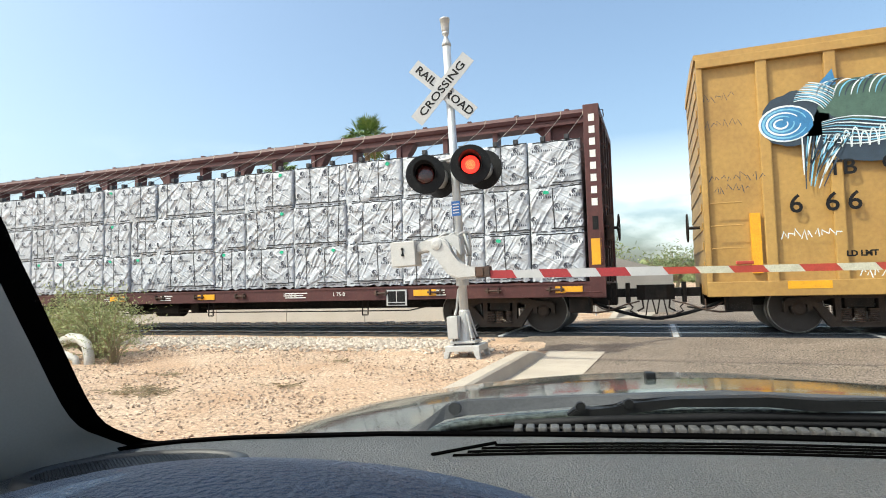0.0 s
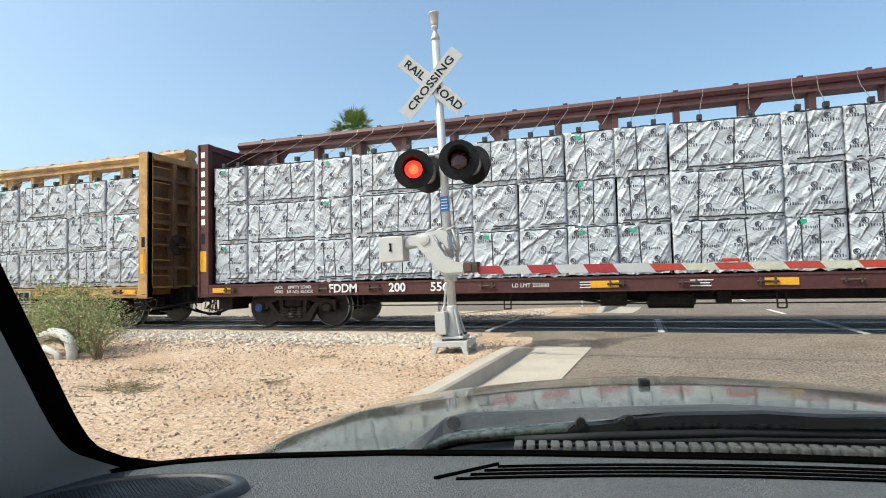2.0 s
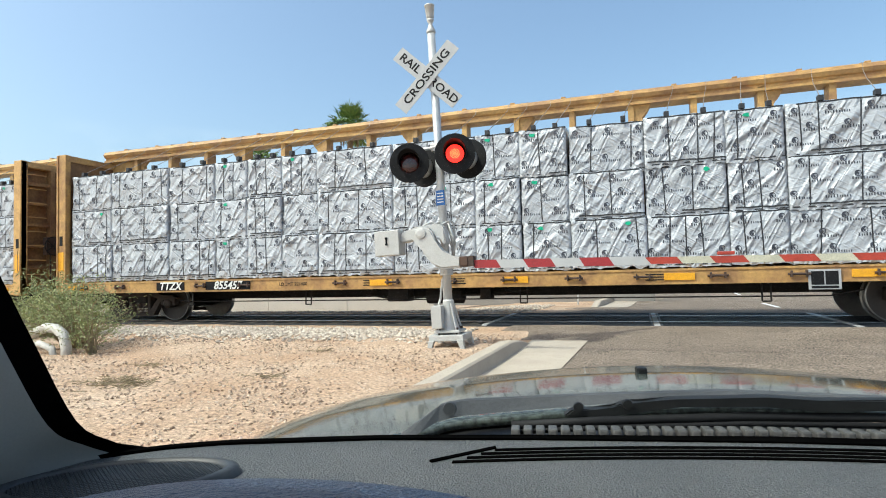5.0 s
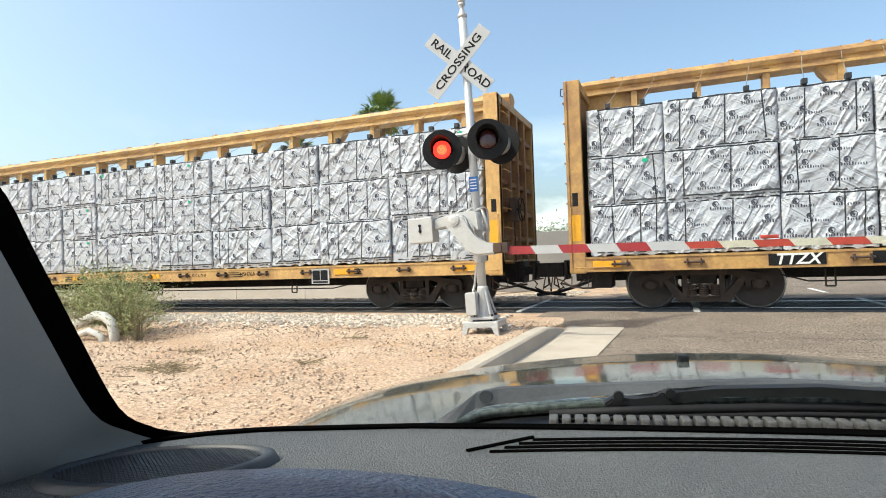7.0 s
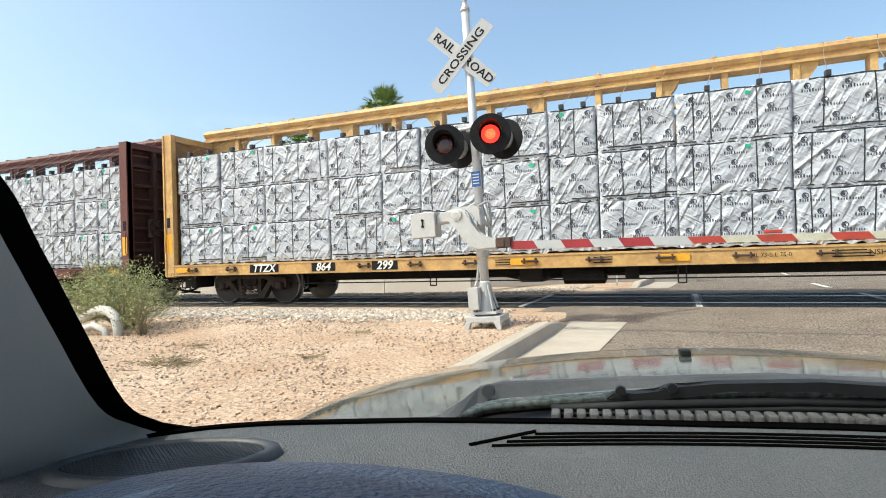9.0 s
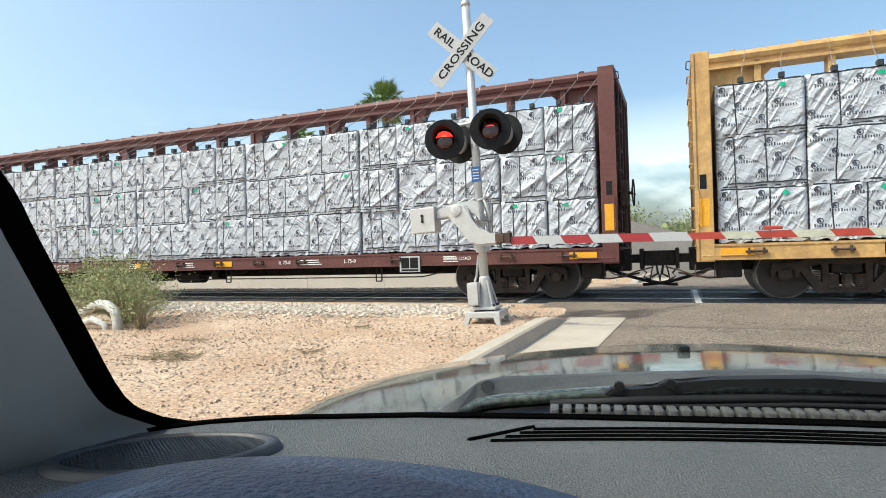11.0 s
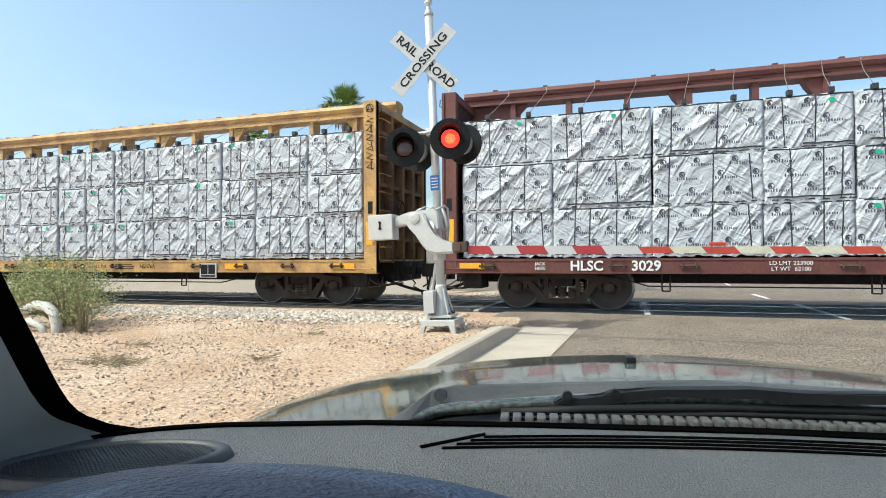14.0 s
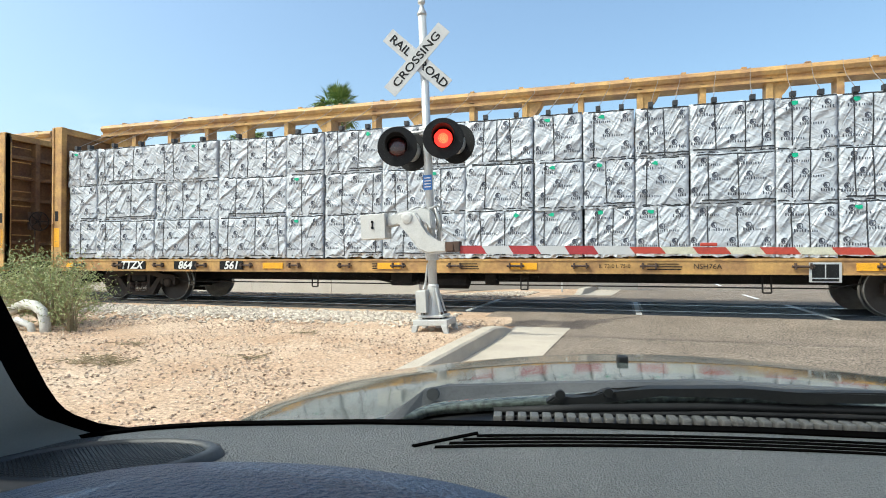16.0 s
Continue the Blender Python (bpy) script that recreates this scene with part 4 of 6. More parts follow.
    for k in range(24):
        a, b = 2 * math.pi * k / 24, 2 * math.pi * (k + 1) / 24
        tube(bm, [(half + 0.24, -0.75 + 0.26 * math.cos(a), 2.1 + 0.26 * math.sin(a)), (half + 0.24, -0.75 + 0.26 * math.cos(b), 2.1 + 0.26 * math.sin(b))], 0.015, 6, cap=False)
    for k in range(5):
        a = 2 * math.pi * k / 5
        tube(bm, [(half + 0.2, -0.75, 2.1), (half + 0.24, -0.75 + 0.26 * math.cos(a), 2.1 + 0.26 * math.sin(a))], 0.012, 6)
    tube(bm, [(half - 0.05, -0.75, 2.1), (half + 0.22, -0.75, 2.1)], 0.03, 8)
    part("brake_wheel", bm, "grime", top, "dark brake wheel at the car's end")
    bm = bmesh.new()
    box(bm, half + 0.0, half + 0.14, -0.9, -0.62, 1.85, 2.35, 0.02)
    tube(bm, [(half + 0.08, -0.75, 1.9), (half + 0.08, -0.75, 1.0)], 0.018, 6)
    part("brake_gear", bm, "rust", top)
    # reflectors, winches and stencils along the sill
    for i in range(8):
        x = -half + 0.7 + i * (2 * half - 1.4) / 7 + rnd.uniform(-0.1, 0.1)
        if any(abs(x - (mx - half)) < 0.75 for mx, _, _ in marks):
            continue
        bm = bmesh.new()
        box(bm, x - 0.26, x + 0.26, -1.4805, -1.462, 0.82, 0.95, 0.002)
        part("reflector", bm, "amber", top)
    for i in range(17):
        x = -half + 0.95 + i * (2 * half - 1.9) / 16
        if any(abs(x - (mx - half)) < 0.4 for mx, _, _ in marks):
            continue
        bm = bmesh.new()
        tube(bm, [(x - 0.17, -1.5, 0.89), (x + 0.17, -1.5, 0.89)], 0.022, 8)
        box(bm, x - 0.13, x - 0.1, -1.53, -1.46, 0.84, 0.95, 0.004)
        box(bm, x + 0.1, x + 0.13, -1.53, -1.46, 0.84, 0.95, 0.004)
        part("winch", bm, "rust", top)
    for off, tx, sz in marks:
        x = off - half
        if paint.startswith("yellow") and sz > 0.2:
            bm = bmesh.new()
            wd = 0.09 * len(tx) * sz / 0.2 * 0.9
            box(bm, x - wd, x + wd, -1.4785, -1.462, 0.79, 0.985, 0.001)
            part("marking_panel", bm, "black", top)
        words(tx, sz, pose(x, -1.4835, 0.885), letters if (sz > 0.2 or paint.startswith("maroon")) else "black", top, bold=0.006 if sz > 0.2 else 0, slant=0.25 if sz > 0.2 and paint.startswith("yellow") else 0)
    for x, ln in ((-half + 9.3, 0.5), (-half + 11.2, 0.4), (half - 6.9, 0.6), (half - 3.4, 0.35)):
        bm = bmesh.new()
        for k in range(3):
            box(bm, x - ln / 2, x + ln / 2 * rnd.uniform(0.6, 1), -1.4785, -1.4755, 0.82 + k * 0.05, 0.84 + k * 0.05)
        part("stencil_bars", bm, letters if paint.startswith("maroon") else "black", top)
    # placard frame
    x = half - 4.35
    bm = bmesh.new()
    box(bm, x - 0.24, x + 0.24, -1.495, -1.476, 0.62, 0.96, 0.004)
    pf = part("placard", bm, "sign", top, "white framed data placard on the sill")
    bm = bmesh.new()
    box(bm, x - 0.2, x - 0.01, -1.4985, -1.4955, 0.7, 0.93)
    box(bm, x + 0.01, x + 0.2, -1.4985, -1.4955, 0.7, 0.93)
    box(bm, x - 0.2, x + 0.2, -1.4985, -1.4955, 0.64, 0.68)
    part("placard_field", bm, "black", pf)
    # under-frame gear
    bm = bmesh.new()
    tube(bm, [(-half + 3.6, -1.2, 0.62), (-half + 4.0, -1.2, 0.5), (half - 4.2, -1.2, 0.5), (half - 3.7, -1.2, 0.6)], 0.014, 6)
    part("brake_rod", bm, "grime", top)
    for x in (-half + 4.3, -half + 7.6, half - 9.5, half - 5.2):
        bm = bmesh.new()
        for dx in (-0.07, 0.07):
            tube(bm, [(x + dx, -1.32, 0.78), (x + dx, -1.34, 0.42)], 0.015, 6)
        tube(bm, [(x - 0.07, -1.34, 0.42), (x + 0.07, -1.34, 0.42)], 0.015, 6)
        part("rod_hanger", bm, "grime", top)
    bm = bmesh.new()
    x = -0.6
    lathe(bm, [(0.05, -0.45), (0.17, -0.4), (0.17, 0.4), (0.05, 0.45)], pose(x + 0.3, -0.85, 0.56, 0, 90, 0), 14)
    box(bm, x - 1.0, x - 0.5, -1.05, -0.7, 0.45, 0.75, 0.03)
    box(bm, x + 1.1, x + 1.35, -1.0, -0.7, 0.48, 0.72, 0.03)
    tube(bm, [(x - 1.6, -0.9, 0.62), (x - 0.9, -0.95, 0.5), (x, -0.95, 0.55), (x + 1.4, -0.9, 0.6), (x + 2.2, -0.9, 0.66)], 0.025, 6)
    part("brake_cylinder", bm, "grime", top)
    running_gear(top, (-half + 2.36, half - 2.2), seed == 11)
    # lumber load: packages in three tiers on either side of the centre beam
    load = new("lumber_load")
    tagged(load, "stacks of lumber wrapped in printed white film with black straps", "lumber load", "loads of the train")
    load.scale = (1, 1.075, 1)
    moving.append((load, mid))
    for side in (0, 1):
        lo, hi = -half + 0.38, half - 0.38
        cols = []
        x = lo
        while hi - x > 0.7:
            w = rnd.choice(LENGTHS)
            if hi - x - w < 0.7:
                w = hi - x
            cols.append((x, w))
            x += w
        for tier in range(3):
            for cx, w in cols:
                base_w = min(LENGTHS, key=lambda v: abs(v - w))
                me = rnd.choice(PACKS[base_w])
                z = 1.115 + tier * 0.925 + rnd.uniform(-0.012, 0.012)
                m = pose(cx + 0.008 + rnd.uniform(-0.015, 0.015), -1.36 + rnd.uniform(-0.035, 0.02), z, 0, rnd.uniform(-0.5, 0.5), rnd.uniform(-0.6, 0.6)) @ Matrix.Diagonal(((w - 0.016) / base_w, 1, 1.0, 1))
                if side:
                    m = Matrix.Rotation(math.pi, 4, "Z") @ m
                part("lumber_package", me, None, load, at=m)
        if not side:
            for cx, w in cols:
                for k in range(2):
                    xs_ = cx + w * (0.3 + 0.45 * k)
                    bm = bmesh.new()
                    tube(bm, [(xs_, -1.34, 3.93), (xs_ + 0.12, -0.6, 4.4), (xs_ + 0.2, -0.25, 4.66), (xs_ + 0.21, -0.2, 4.81), (xs_ + 0.21, 0.0, 4.845)], 0.007, 5, 1)
                    box(bm, xs_ - 0.045, xs_ + 0.045, -1.385, -1.27, 3.86, 3.96, 0.01)
                    part("tie_down", bm, ["strap", "wire"], load)


centerbeam(-22.83, -0.86, "maroon", "dark maroon centre-beam flat car with white lettering", [(3.95, "FDDM", 0.26), (5.25, "200", 0.26), (6.2, "556", 0.26), (2.3, "JACK\nHERE", 0.1), (2.85, "EMPTY LOAD\n3/8 ADJ. BLOCK", 0.1), (8.1, "LD LMT 223600", 0.11), (14.9, "IL 73-0", 0.12), (16.2, "L 75-0", 0.12)], 11, "bars")
centerbeam(-46.44, -24.42, "yellow", "rust-streaked yellow centre-beam flat car", [(3.8, "TTZX", 0.26), (5.5, "855457", 0.26), (7.3, "LD LMT 221400", 0.11)], 12, 1)
centerbeam(-69.85, -47.79, "yellow2", "pale yellow centre-beam flat car with black number panels", [(3.2, "TTZX", 0.26), (4.9, "864", 0.26), (6.5, "299", 0.26), (14.0, "IL 73-0 L 75-0", 0.1), (15.6, "NSH76A", 0.13)], 13, 1)
centerbeam(-93.03, -71.18, "maroon2", "faded maroon centre-beam flat car with white lettering", [(2.0, "JACK\nHERE", 0.09), (2.88, "HLSC", 0.26), (3.95, "3029", 0.26), (6.3, "LD LMT 223900\nLT WT  62100", 0.1), (14.2, "IL 73-0", 0.12), (16.0, "L 75-0", 0.12), (18.6, "EMPTY LOAD", 0.1)], 14, 1)
centerbeam(-116.30, -94.52, "yellow", "scratched yellow centre-beam flat car with graffiti on a post", [(2.6, "TTZX", 0.26), (4.2, "864", 0.26), (5.5, "561", 0.26), (14.0, "IL 73-0 L 75-0", 0.1), (15.6, "NSH76A", 0.13)], 15, "scrawl")
centerbeam(-139.9, -118.0, "yellow", "rust-streaked yellow centre-beam flat car at the train's end", [(3.8, "TTZX", 0.26)], 16, 1)


def boxcar(u0, length=18.6):
    top = new("box_car")
    tagged(top, "yellow steel box car with painted graffiti and black numbers", "box car", "cars of the train")
    half = length / 2
    top.scale = (1, 1.075, 1)
    moving.append((top, u0 + half))
    bm = bmesh.new()
    box(bm, -half, half, -1.42, 1.42, 0.72, 5.03, 0.02)
    part("body", bm, "boxyellow", top)
    bm = bmesh.new()
    prism(bm, [(-1.5, 5.0), (-1.5, 5.1), (-0.75, 5.22), (0.75, 5.22), (1.5, 5.1), (1.5, 5.0)], -half - 0.03, half + 0.03, "x")
    part("roof", bm, "boxyellow", top)
    for i in range(17):
        x = -half + 1.05 + i * 1.03
        if abs(x) < 1.6:
            continue
        for s in (-1, 1):
            bm = bmesh.new()
            y0, y1 = sorted((s * 1.42, s * 1.5))
            box(bm, x - 0.09, x + 0.09, y0, y1, 0.8, 5.0, 0.02)
            part("side_post", bm, "boxyellow", top)
    for s in (-1, 1):
        bm = bmesh.new()
        y0, y1 = sorted((s * 1.42, s * 1.515))
        box(bm, -half, half, y0, y1, 0.7, 0.96, 0.012)
        box(bm, -half, half, y0, y1, 4.84, 5.0, 0.012)
        part("side_sill", bm, "boxyellow", top)
        for sx in (-1, 1):
            bm = bmesh.new()
            x = sx * half
            y0, y1 = sorted((s * 1.35, s * 1.5))
            box(bm, min(x, x - sx * 0.1), max(x, x - sx * 0.1), y0, y1, 0.72, 5.0, 0.012)
            part("corner_post", bm, "boxyellow", top)
        bm = bmesh.new()
        y0, y1 = sorted((s * 1.44, s * 1.49))
        box(bm, -1.5, 1.5, y0, y1, 1.0, 4.8, 0.02)
        part("sliding_door", bm, "boxyellow", top)
    for zz in np.arange(1.2, 4.8, 0.35):
        bm = bmesh.new()
        box(bm, -half - 0.02, -half, -1.3, 1.3, zz, zz + 0.14, 0.009)
        part("end_corrugation", bm, "boxyellow", top)
    bm = bmesh.new()
    for zz in (1.15, 1.55, 1.95, 2.35):
        tube(bm, [(-half + 0.12, -1.5, zz), (-half + 0.12, -1.56, zz), (-half + 0.62, -1.56, zz), (-half + 0.62, -1.5, zz)], 0.012, 6)
    part("ladder", bm, "boxyellow", top)
    bm = bmesh.new()
    box(bm, -half + 0.74, -half + 0.9, -1.5045, -1.42, 1.1, 2.15)
    part("reflector", bm, "amber", top)
    bm = bmesh.new()
    for k in range(24):
        a, b = 2 * math.pi * k / 24, 2 * math.pi * (k + 1) / 24
        tube(bm, [(-half - 0.24, -0.85 + 0.26 * math.cos(a), 2.0 + 0.26 * math.sin(a)), (-half - 0.24, -0.85 + 0.26 * math.cos(b), 2.0 + 0.26 * math.sin(b))], 0.015, 6, cap=False)
    tube(bm, [(-half, -0.85, 2.0), (-half - 0.24, -0.85, 2.0)], 0.03, 8)
    part("brake_wheel", bm, "grime", top)
    for tx, x, z, sz in (("TB", 2.15, 2.92, 0.36), ("O", 2.85, 2.95, 0.36), ("6", 1.45, 2.35, 0.44), ("6", 1.98, 2.35, 0.44), ("6", 2.3, 2.35, 0.44), ("6", 2.86, 2.4, 0.44), ("LD LMT", 2.35, 1.48, 0.13)):
        words(tx, sz, pose(-half + x, -1.5065, z - 0.1), "black", top, bold=0.006)
    bm = bmesh.new()
    box(bm, -half + 1.25, -half + 1.9, -1.519, -1.5155, 0.82, 0.95)
    part("stencil_plate", bm, "amber", top)
    # sprayed graffiti: flat blue, white and dark shapes
    def blob(name, cx, cz, pts, mat, lift):
        bm = bmesh.new()
        v = [bm.verts.new((-half + cx + px, -1.5025 - lift, cz + pz)) for px, pz in pts]
        w = [bm.verts.new((p.co.x, p.co.y + 0.0015, p.co.z)) for p in v]
        bm.faces.new(v)
        for i in range(len(v)):
            bm.faces.new((v[i], w[i], w[(i + 1) % len(v)], v[(i + 1) % len(v)]))
        part(name, bm, mat, top)
    rnd = random.Random(4)
    def wob(rx, rz, n=26, j=0.12):
        return [((rx * math.cos(2 * math.pi * k / n)) * (1 + rnd.uniform(-j, j)), (rz * math.sin(2 * math.pi * k / n)) * (1 + rnd.uniform(-j, j))) for k in range(n)]
    def stroke(pts, w, mat, lift):
        bm = bmesh.new()
        prev = None
        n = len(pts)
        for k, (px, pz) in enumerate(pts):
            qx, qz = pts[min(k + 1, n - 1)]
            rx, rz = pts[max(k - 1, 0)]
            ln = math.hypot(qx - rx, qz - rz) or 1
            ww = w * (0.35 + 0.65 * math.sin(math.pi * (k + 0.6) / (n + 0.2)))
            nx_, nz_ = -(qz - rz) / ln * ww, (qx - rx) / ln * ww
            cur = [bm.verts.new((-half + px + e * nx_, -1.5025 - lift, pz + e * nz_)) for e in (-1, 1)]
            if prev:
                bm.faces.new((prev[0], cur[0], cur[1], prev[1]))
            prev = cur
        part("graffiti_stroke", bm, mat, top)

    def arc(cx, cz, rx, rz, a0, a1, n=12):
        return [(cx + rx * math.cos(a0 + (a1 - a0) * k / n), cz + rz * math.sin(a0 + (a1 - a0) * k / n)) for k in range(n + 1)]
    # dark ground of the piece, with a green crown
    blob("graffiti", 1.52, 3.72, wob(0.52, 0.48, 30, 0.07), "graf_dark", 0.0)
    blob("graffiti", 2.75, 3.5, wob(1.1, 0.62, 40, 0.1), "graf_dark", 0.0)
    blob("graffiti", 2.6, 3.95, wob(0.75, 0.36, 30, 0.1), "graf_green", 0.002)
    blob("graffiti", 1.95, 4.3, [(-0.15, -0.12), (0.15, 0.22), (0.2, -0.05)], "graf_blue", 0.002)
    for cx, cz, rx, rz in ((1.38, 3.66, 0.4, 0.3), (3.6, 3.8, 0.5, 0.45)):
        blob("graffiti", cx, cz, wob(rx, rz, 26, 0.03), "graf_blue", 0.004)
        for k in range(5):
            stroke(arc(cx - 0.02 * k, cz, rx * (1.02 - 0.19 * k), rz * (1.02 - 0.19 * k), 0.3 * k, 0.3 * k + 5.6, 22), 0.018, ("graf_white", "graf_sky")[k % 2], 0.007)
    # swept strokes: crown, brow, jaw and the tails that hang below
    for k in range(11):
        stroke(arc(1.62, 3.7, 0.36 + 0.035 * k, 0.34 + 0.03 * k, 1.9 - 0.05 * k, 0.45 + 0.03 * k), 0.012, ("graf_white", "graf_sky")[k % 2], 0.009)
    for k in range(16):
        cx = 2.05 + 0.085 * k
        stroke(arc(cx, 3.95, 0.22, 0.36 + 0.03 * math.sin(k), 2.9, 1.3), 0.012, ("graf_white", "graf_sky", "graf_dark")[k % 3], 0.009)
    for k in range(9):
        stroke([(1.9 + 0.22 * j, 3.62 - 0.045 * k + 0.06 * math.sin(j * 0.9 + k * 0.3)) for j in range(9)], 0.011, ("graf_white", "graf_sky")[k % 2], 0.009)
    for k in range(13):
        stroke(arc(2.12 + 0.125 * k, 3.2, 0.055, 0.2 + 0.04 * (k % 3), 3.3, -0.2, 10), 0.013, "graf_white", 0.011)
    for k in range(18):
        x0 = 1.35 + 0.045 * k
        stroke([(x0 + 0.25 - 0.028 * k * q, 3.4 - (0.55 + 0.25 * math.sin(k * 1.7)) * q - 0.1 * q * q) for q in (0, 0.2, 0.4, 0.6, 0.8, 1.0)], 0.014, ("graf_white", "graf_dark", "graf_sky")[k % 3], 0.011)
    # thin black and faded white scrawls
    for bx, bz, n, w, mt in ((0.12, 2.78, 9, 0.008, "graf_dark"), (0.2, 2.58, 6, 0.008, "graf_dark"), (0.1, 4.25, 5, 0.006, "graf_dark"), (0.1, 3.75, 6, 0.006, "graf_dark"), (1.2, 1.72, 9, 0.012, "graf_white"), (2.3, 1.05, 6, 0.011, "graf_white")):
        for k in range(n):
            x0 = bx + 0.1 * k
            stroke([(x0, bz + rnd.uniform(-0.06, 0.02)), (x0 + rnd.uniform(0, 0.06), bz + rnd.uniform(0.04, 0.12)), (x0 + rnd.uniform(0.05, 0.1), bz + rnd.uniform(-0.08, 0.04))], w, mt, 0.0015)
    coupler(top, -half, -1)
    bm = bmesh.new()
    box(bm, -half, half, -0.3, 0.3, 0.5, 0.75, 0.02)
    part("centre_sill", bm, "grime", top)
    running_gear(top, (-half + 2.4, half - 2.4))


M["graf_dark"] = material("spray_dark", (0.03, 0.05, 0.075), 0.6)
M["graf_blue"] = material("spray_blue", (0.04, 0.2, 0.42), 0.6)
M["graf_sky"] = material("spray_pale_blue", (0.2, 0.5, 0.7), 0.6)
M["graf_green"] = material("spray_green", (0.07, 0.13, 0.1), 0.6)
M["graf_white"] = material("spray_white", (0.7, 0.78, 0.8), 0.6)
boxcar(0.88)

# ---- the car from which the crossing is seen ----
CAR = pose(0, 0, 0, 0, 0, 10)
vehicle = new("car")
vehicle.matrix_basis = CAR
tagged(vehicle, "dusty dark green car with a dark vinyl dashboard, standing", "car")
MIDX = 0.30


def hood_z(x, y):
    d = abs(x - 0.38)
    zc = lerp((0.7, 0.98, 1.2, 1.45, 1.8, 2.2, 2.45, 2.56, 2.62), (1.076, 1.072, 1.064, 1.047, 1.008, 0.937, 0.87, 0.78, 0.6), y)
    return zc - lerp((0.8, 1.8), (0.083, 0.112), y) * d ** 2 - 0.35 * max(0, d - 0.8) ** 2 - max(0, d - 0.94) * 1.2


bm = bmesh.new()
xs = [MIDX + s for s in np.linspace(-0.95, 0.95, 57)]
ys = list(np.linspace(0.93, 2.4, 34)) + [2.45, 2.5, 2.54, 2.57, 2.6, 2.62]


def hood_rear(x):
    d = abs(x - MIDX)
    return lerp((0.0, 0.43, 0.455, 0.49, 0.66, 0.76, 0.95), (0.985, 0.955, 0.94, 0.875, 0.80, 0.72, 0.6), d)


rows_ = []
for y in ys:
    k = (2.4 - y) / (2.4 - 0.93)
    rows_.append([bm.verts.new((x, y - max(0, k) * (0.93 - hood_rear(x)), hood_z(x, y - max(0, k) * (0.93 - hood_rear(x))))) for x in xs])
for a, b in zip(rows_, rows_[1:]):
    for i in range(len(xs) - 1):
        bm.faces.new((a[i], a[i + 1], b[i + 1], b[i]))
hood = part("bonnet", bm, "paint", vehicle, "dusty dark green bonnet that mirrors the train", smooth=True)
hood.modifiers.new("thick", "SOLIDIFY").thickness = 0.012
bm = bmesh.new()
nx, ny = 0.262, 1.44
nz = hood_z(nx, ny)
box(bm, nx - 0.012, nx + 0.012, ny - 0.012, ny + 0.02, nz - 0.004, nz + 0.015, 0.004)
box(bm, nx - 0.008, nx + 0.008, ny - 0.0135, ny - 0.0115, nz + 0.003, nz + 0.008)
part("washer_nozzle", bm, "plastic", vehicle, "small black washer nozzle")
# body sides, roof and cabin shell that close the car round the camera
bm = bmesh.new()
for s in (-1, 1):
    x0, x1 = sorted((MIDX + s * 0.95, MIDX + s * 0.90))
    box(bm, x0, x1, -2.4, 2.2, 0.3, 0.80, 0.02)
    box(bm, x0, x1, -2.4, 0.5, 0.8, 1.02, 0.02)
box(bm, MIDX - 0.9, MIDX + 0.9, 2.5, 2.6, 0.3, 0.66, 0.03)
box(bm, MIDX - 0.9, MIDX + 0.9, -2.45, -2.35, 0.3, 1.05, 0.03)
part("body_side", bm, "paint", vehicle)
bm = bmesh.new()
box(bm, MIDX - 0.80, MIDX + 0.80, -1.9, 0.14, 1.60, 1.66, 0.02)
part("roof", bm, "paint", vehicle)
bm = bmesh.new()
box(bm, MIDX - 0.79, MIDX + 0.79, -1.9, 0.12, 1.585, 1.598, 0.004)
part("headliner", bm, "pillar", vehicle)
bm = bmesh.new()
box(bm, MIDX - 0.9, MIDX + 0.9, -2.3, 0.7, 0.32, 0.36)
part("floor_pan", bm, "plastic", vehicle)
for s in (-1, 1):
    for y in (-0.55, -1.6):
        bm = bmesh.new()
        tube(bm, [(MIDX + s * 0.86, y, 0.95), (MIDX + s * 0.64, y - 0.05, 1.62)], 0.045, 8)
        part("door_pillar", bm, "pillar", vehicle)
    for y in (1.75, -1.5):
        bm = bmesh.new()
        lathe(bm, [(0.2, -0.1), (0.34, -0.1), (0.36, -0.08), (0.36, 0.08), (0.34, 0.1), (0.2, 0.1)], pose(MIDX + s * 0.78, y, 0.36, 0, 90, 0), 28)
        part("wheel", bm, "rubber", vehicle)
# windscreen base and dash
SCREEN = [(-0.66, 0.44), (-0.60, 0.56), (-0.54, 0.645), (-0.46, 0.69), (-0.39, 0.715), (-0.2, 0.748), (0.0, 0.762), (0.3, 0.772), (0.6, 0.762), (0.8, 0.748), (0.99, 0.715), (1.06, 0.69), (1.14, 0.645), (1.2, 0.56), (1.26, 0.44)]


def screen_y(x):
    return lerp([p[0] for p in SCREEN], [p[1] for p in SCREEN], x)


def dash_z(x, y):
    f = screen_y(x) - y
    z = 1.086 - 0.30 * max(0, 0.03 - f) - 0.10 * max(0, f - 0.16) ** 1.0 - 0.55 * max(0, f - 0.3) ** 2
    return z - 0.25 * max(0, abs(x - MIDX) - 0.75) ** 2


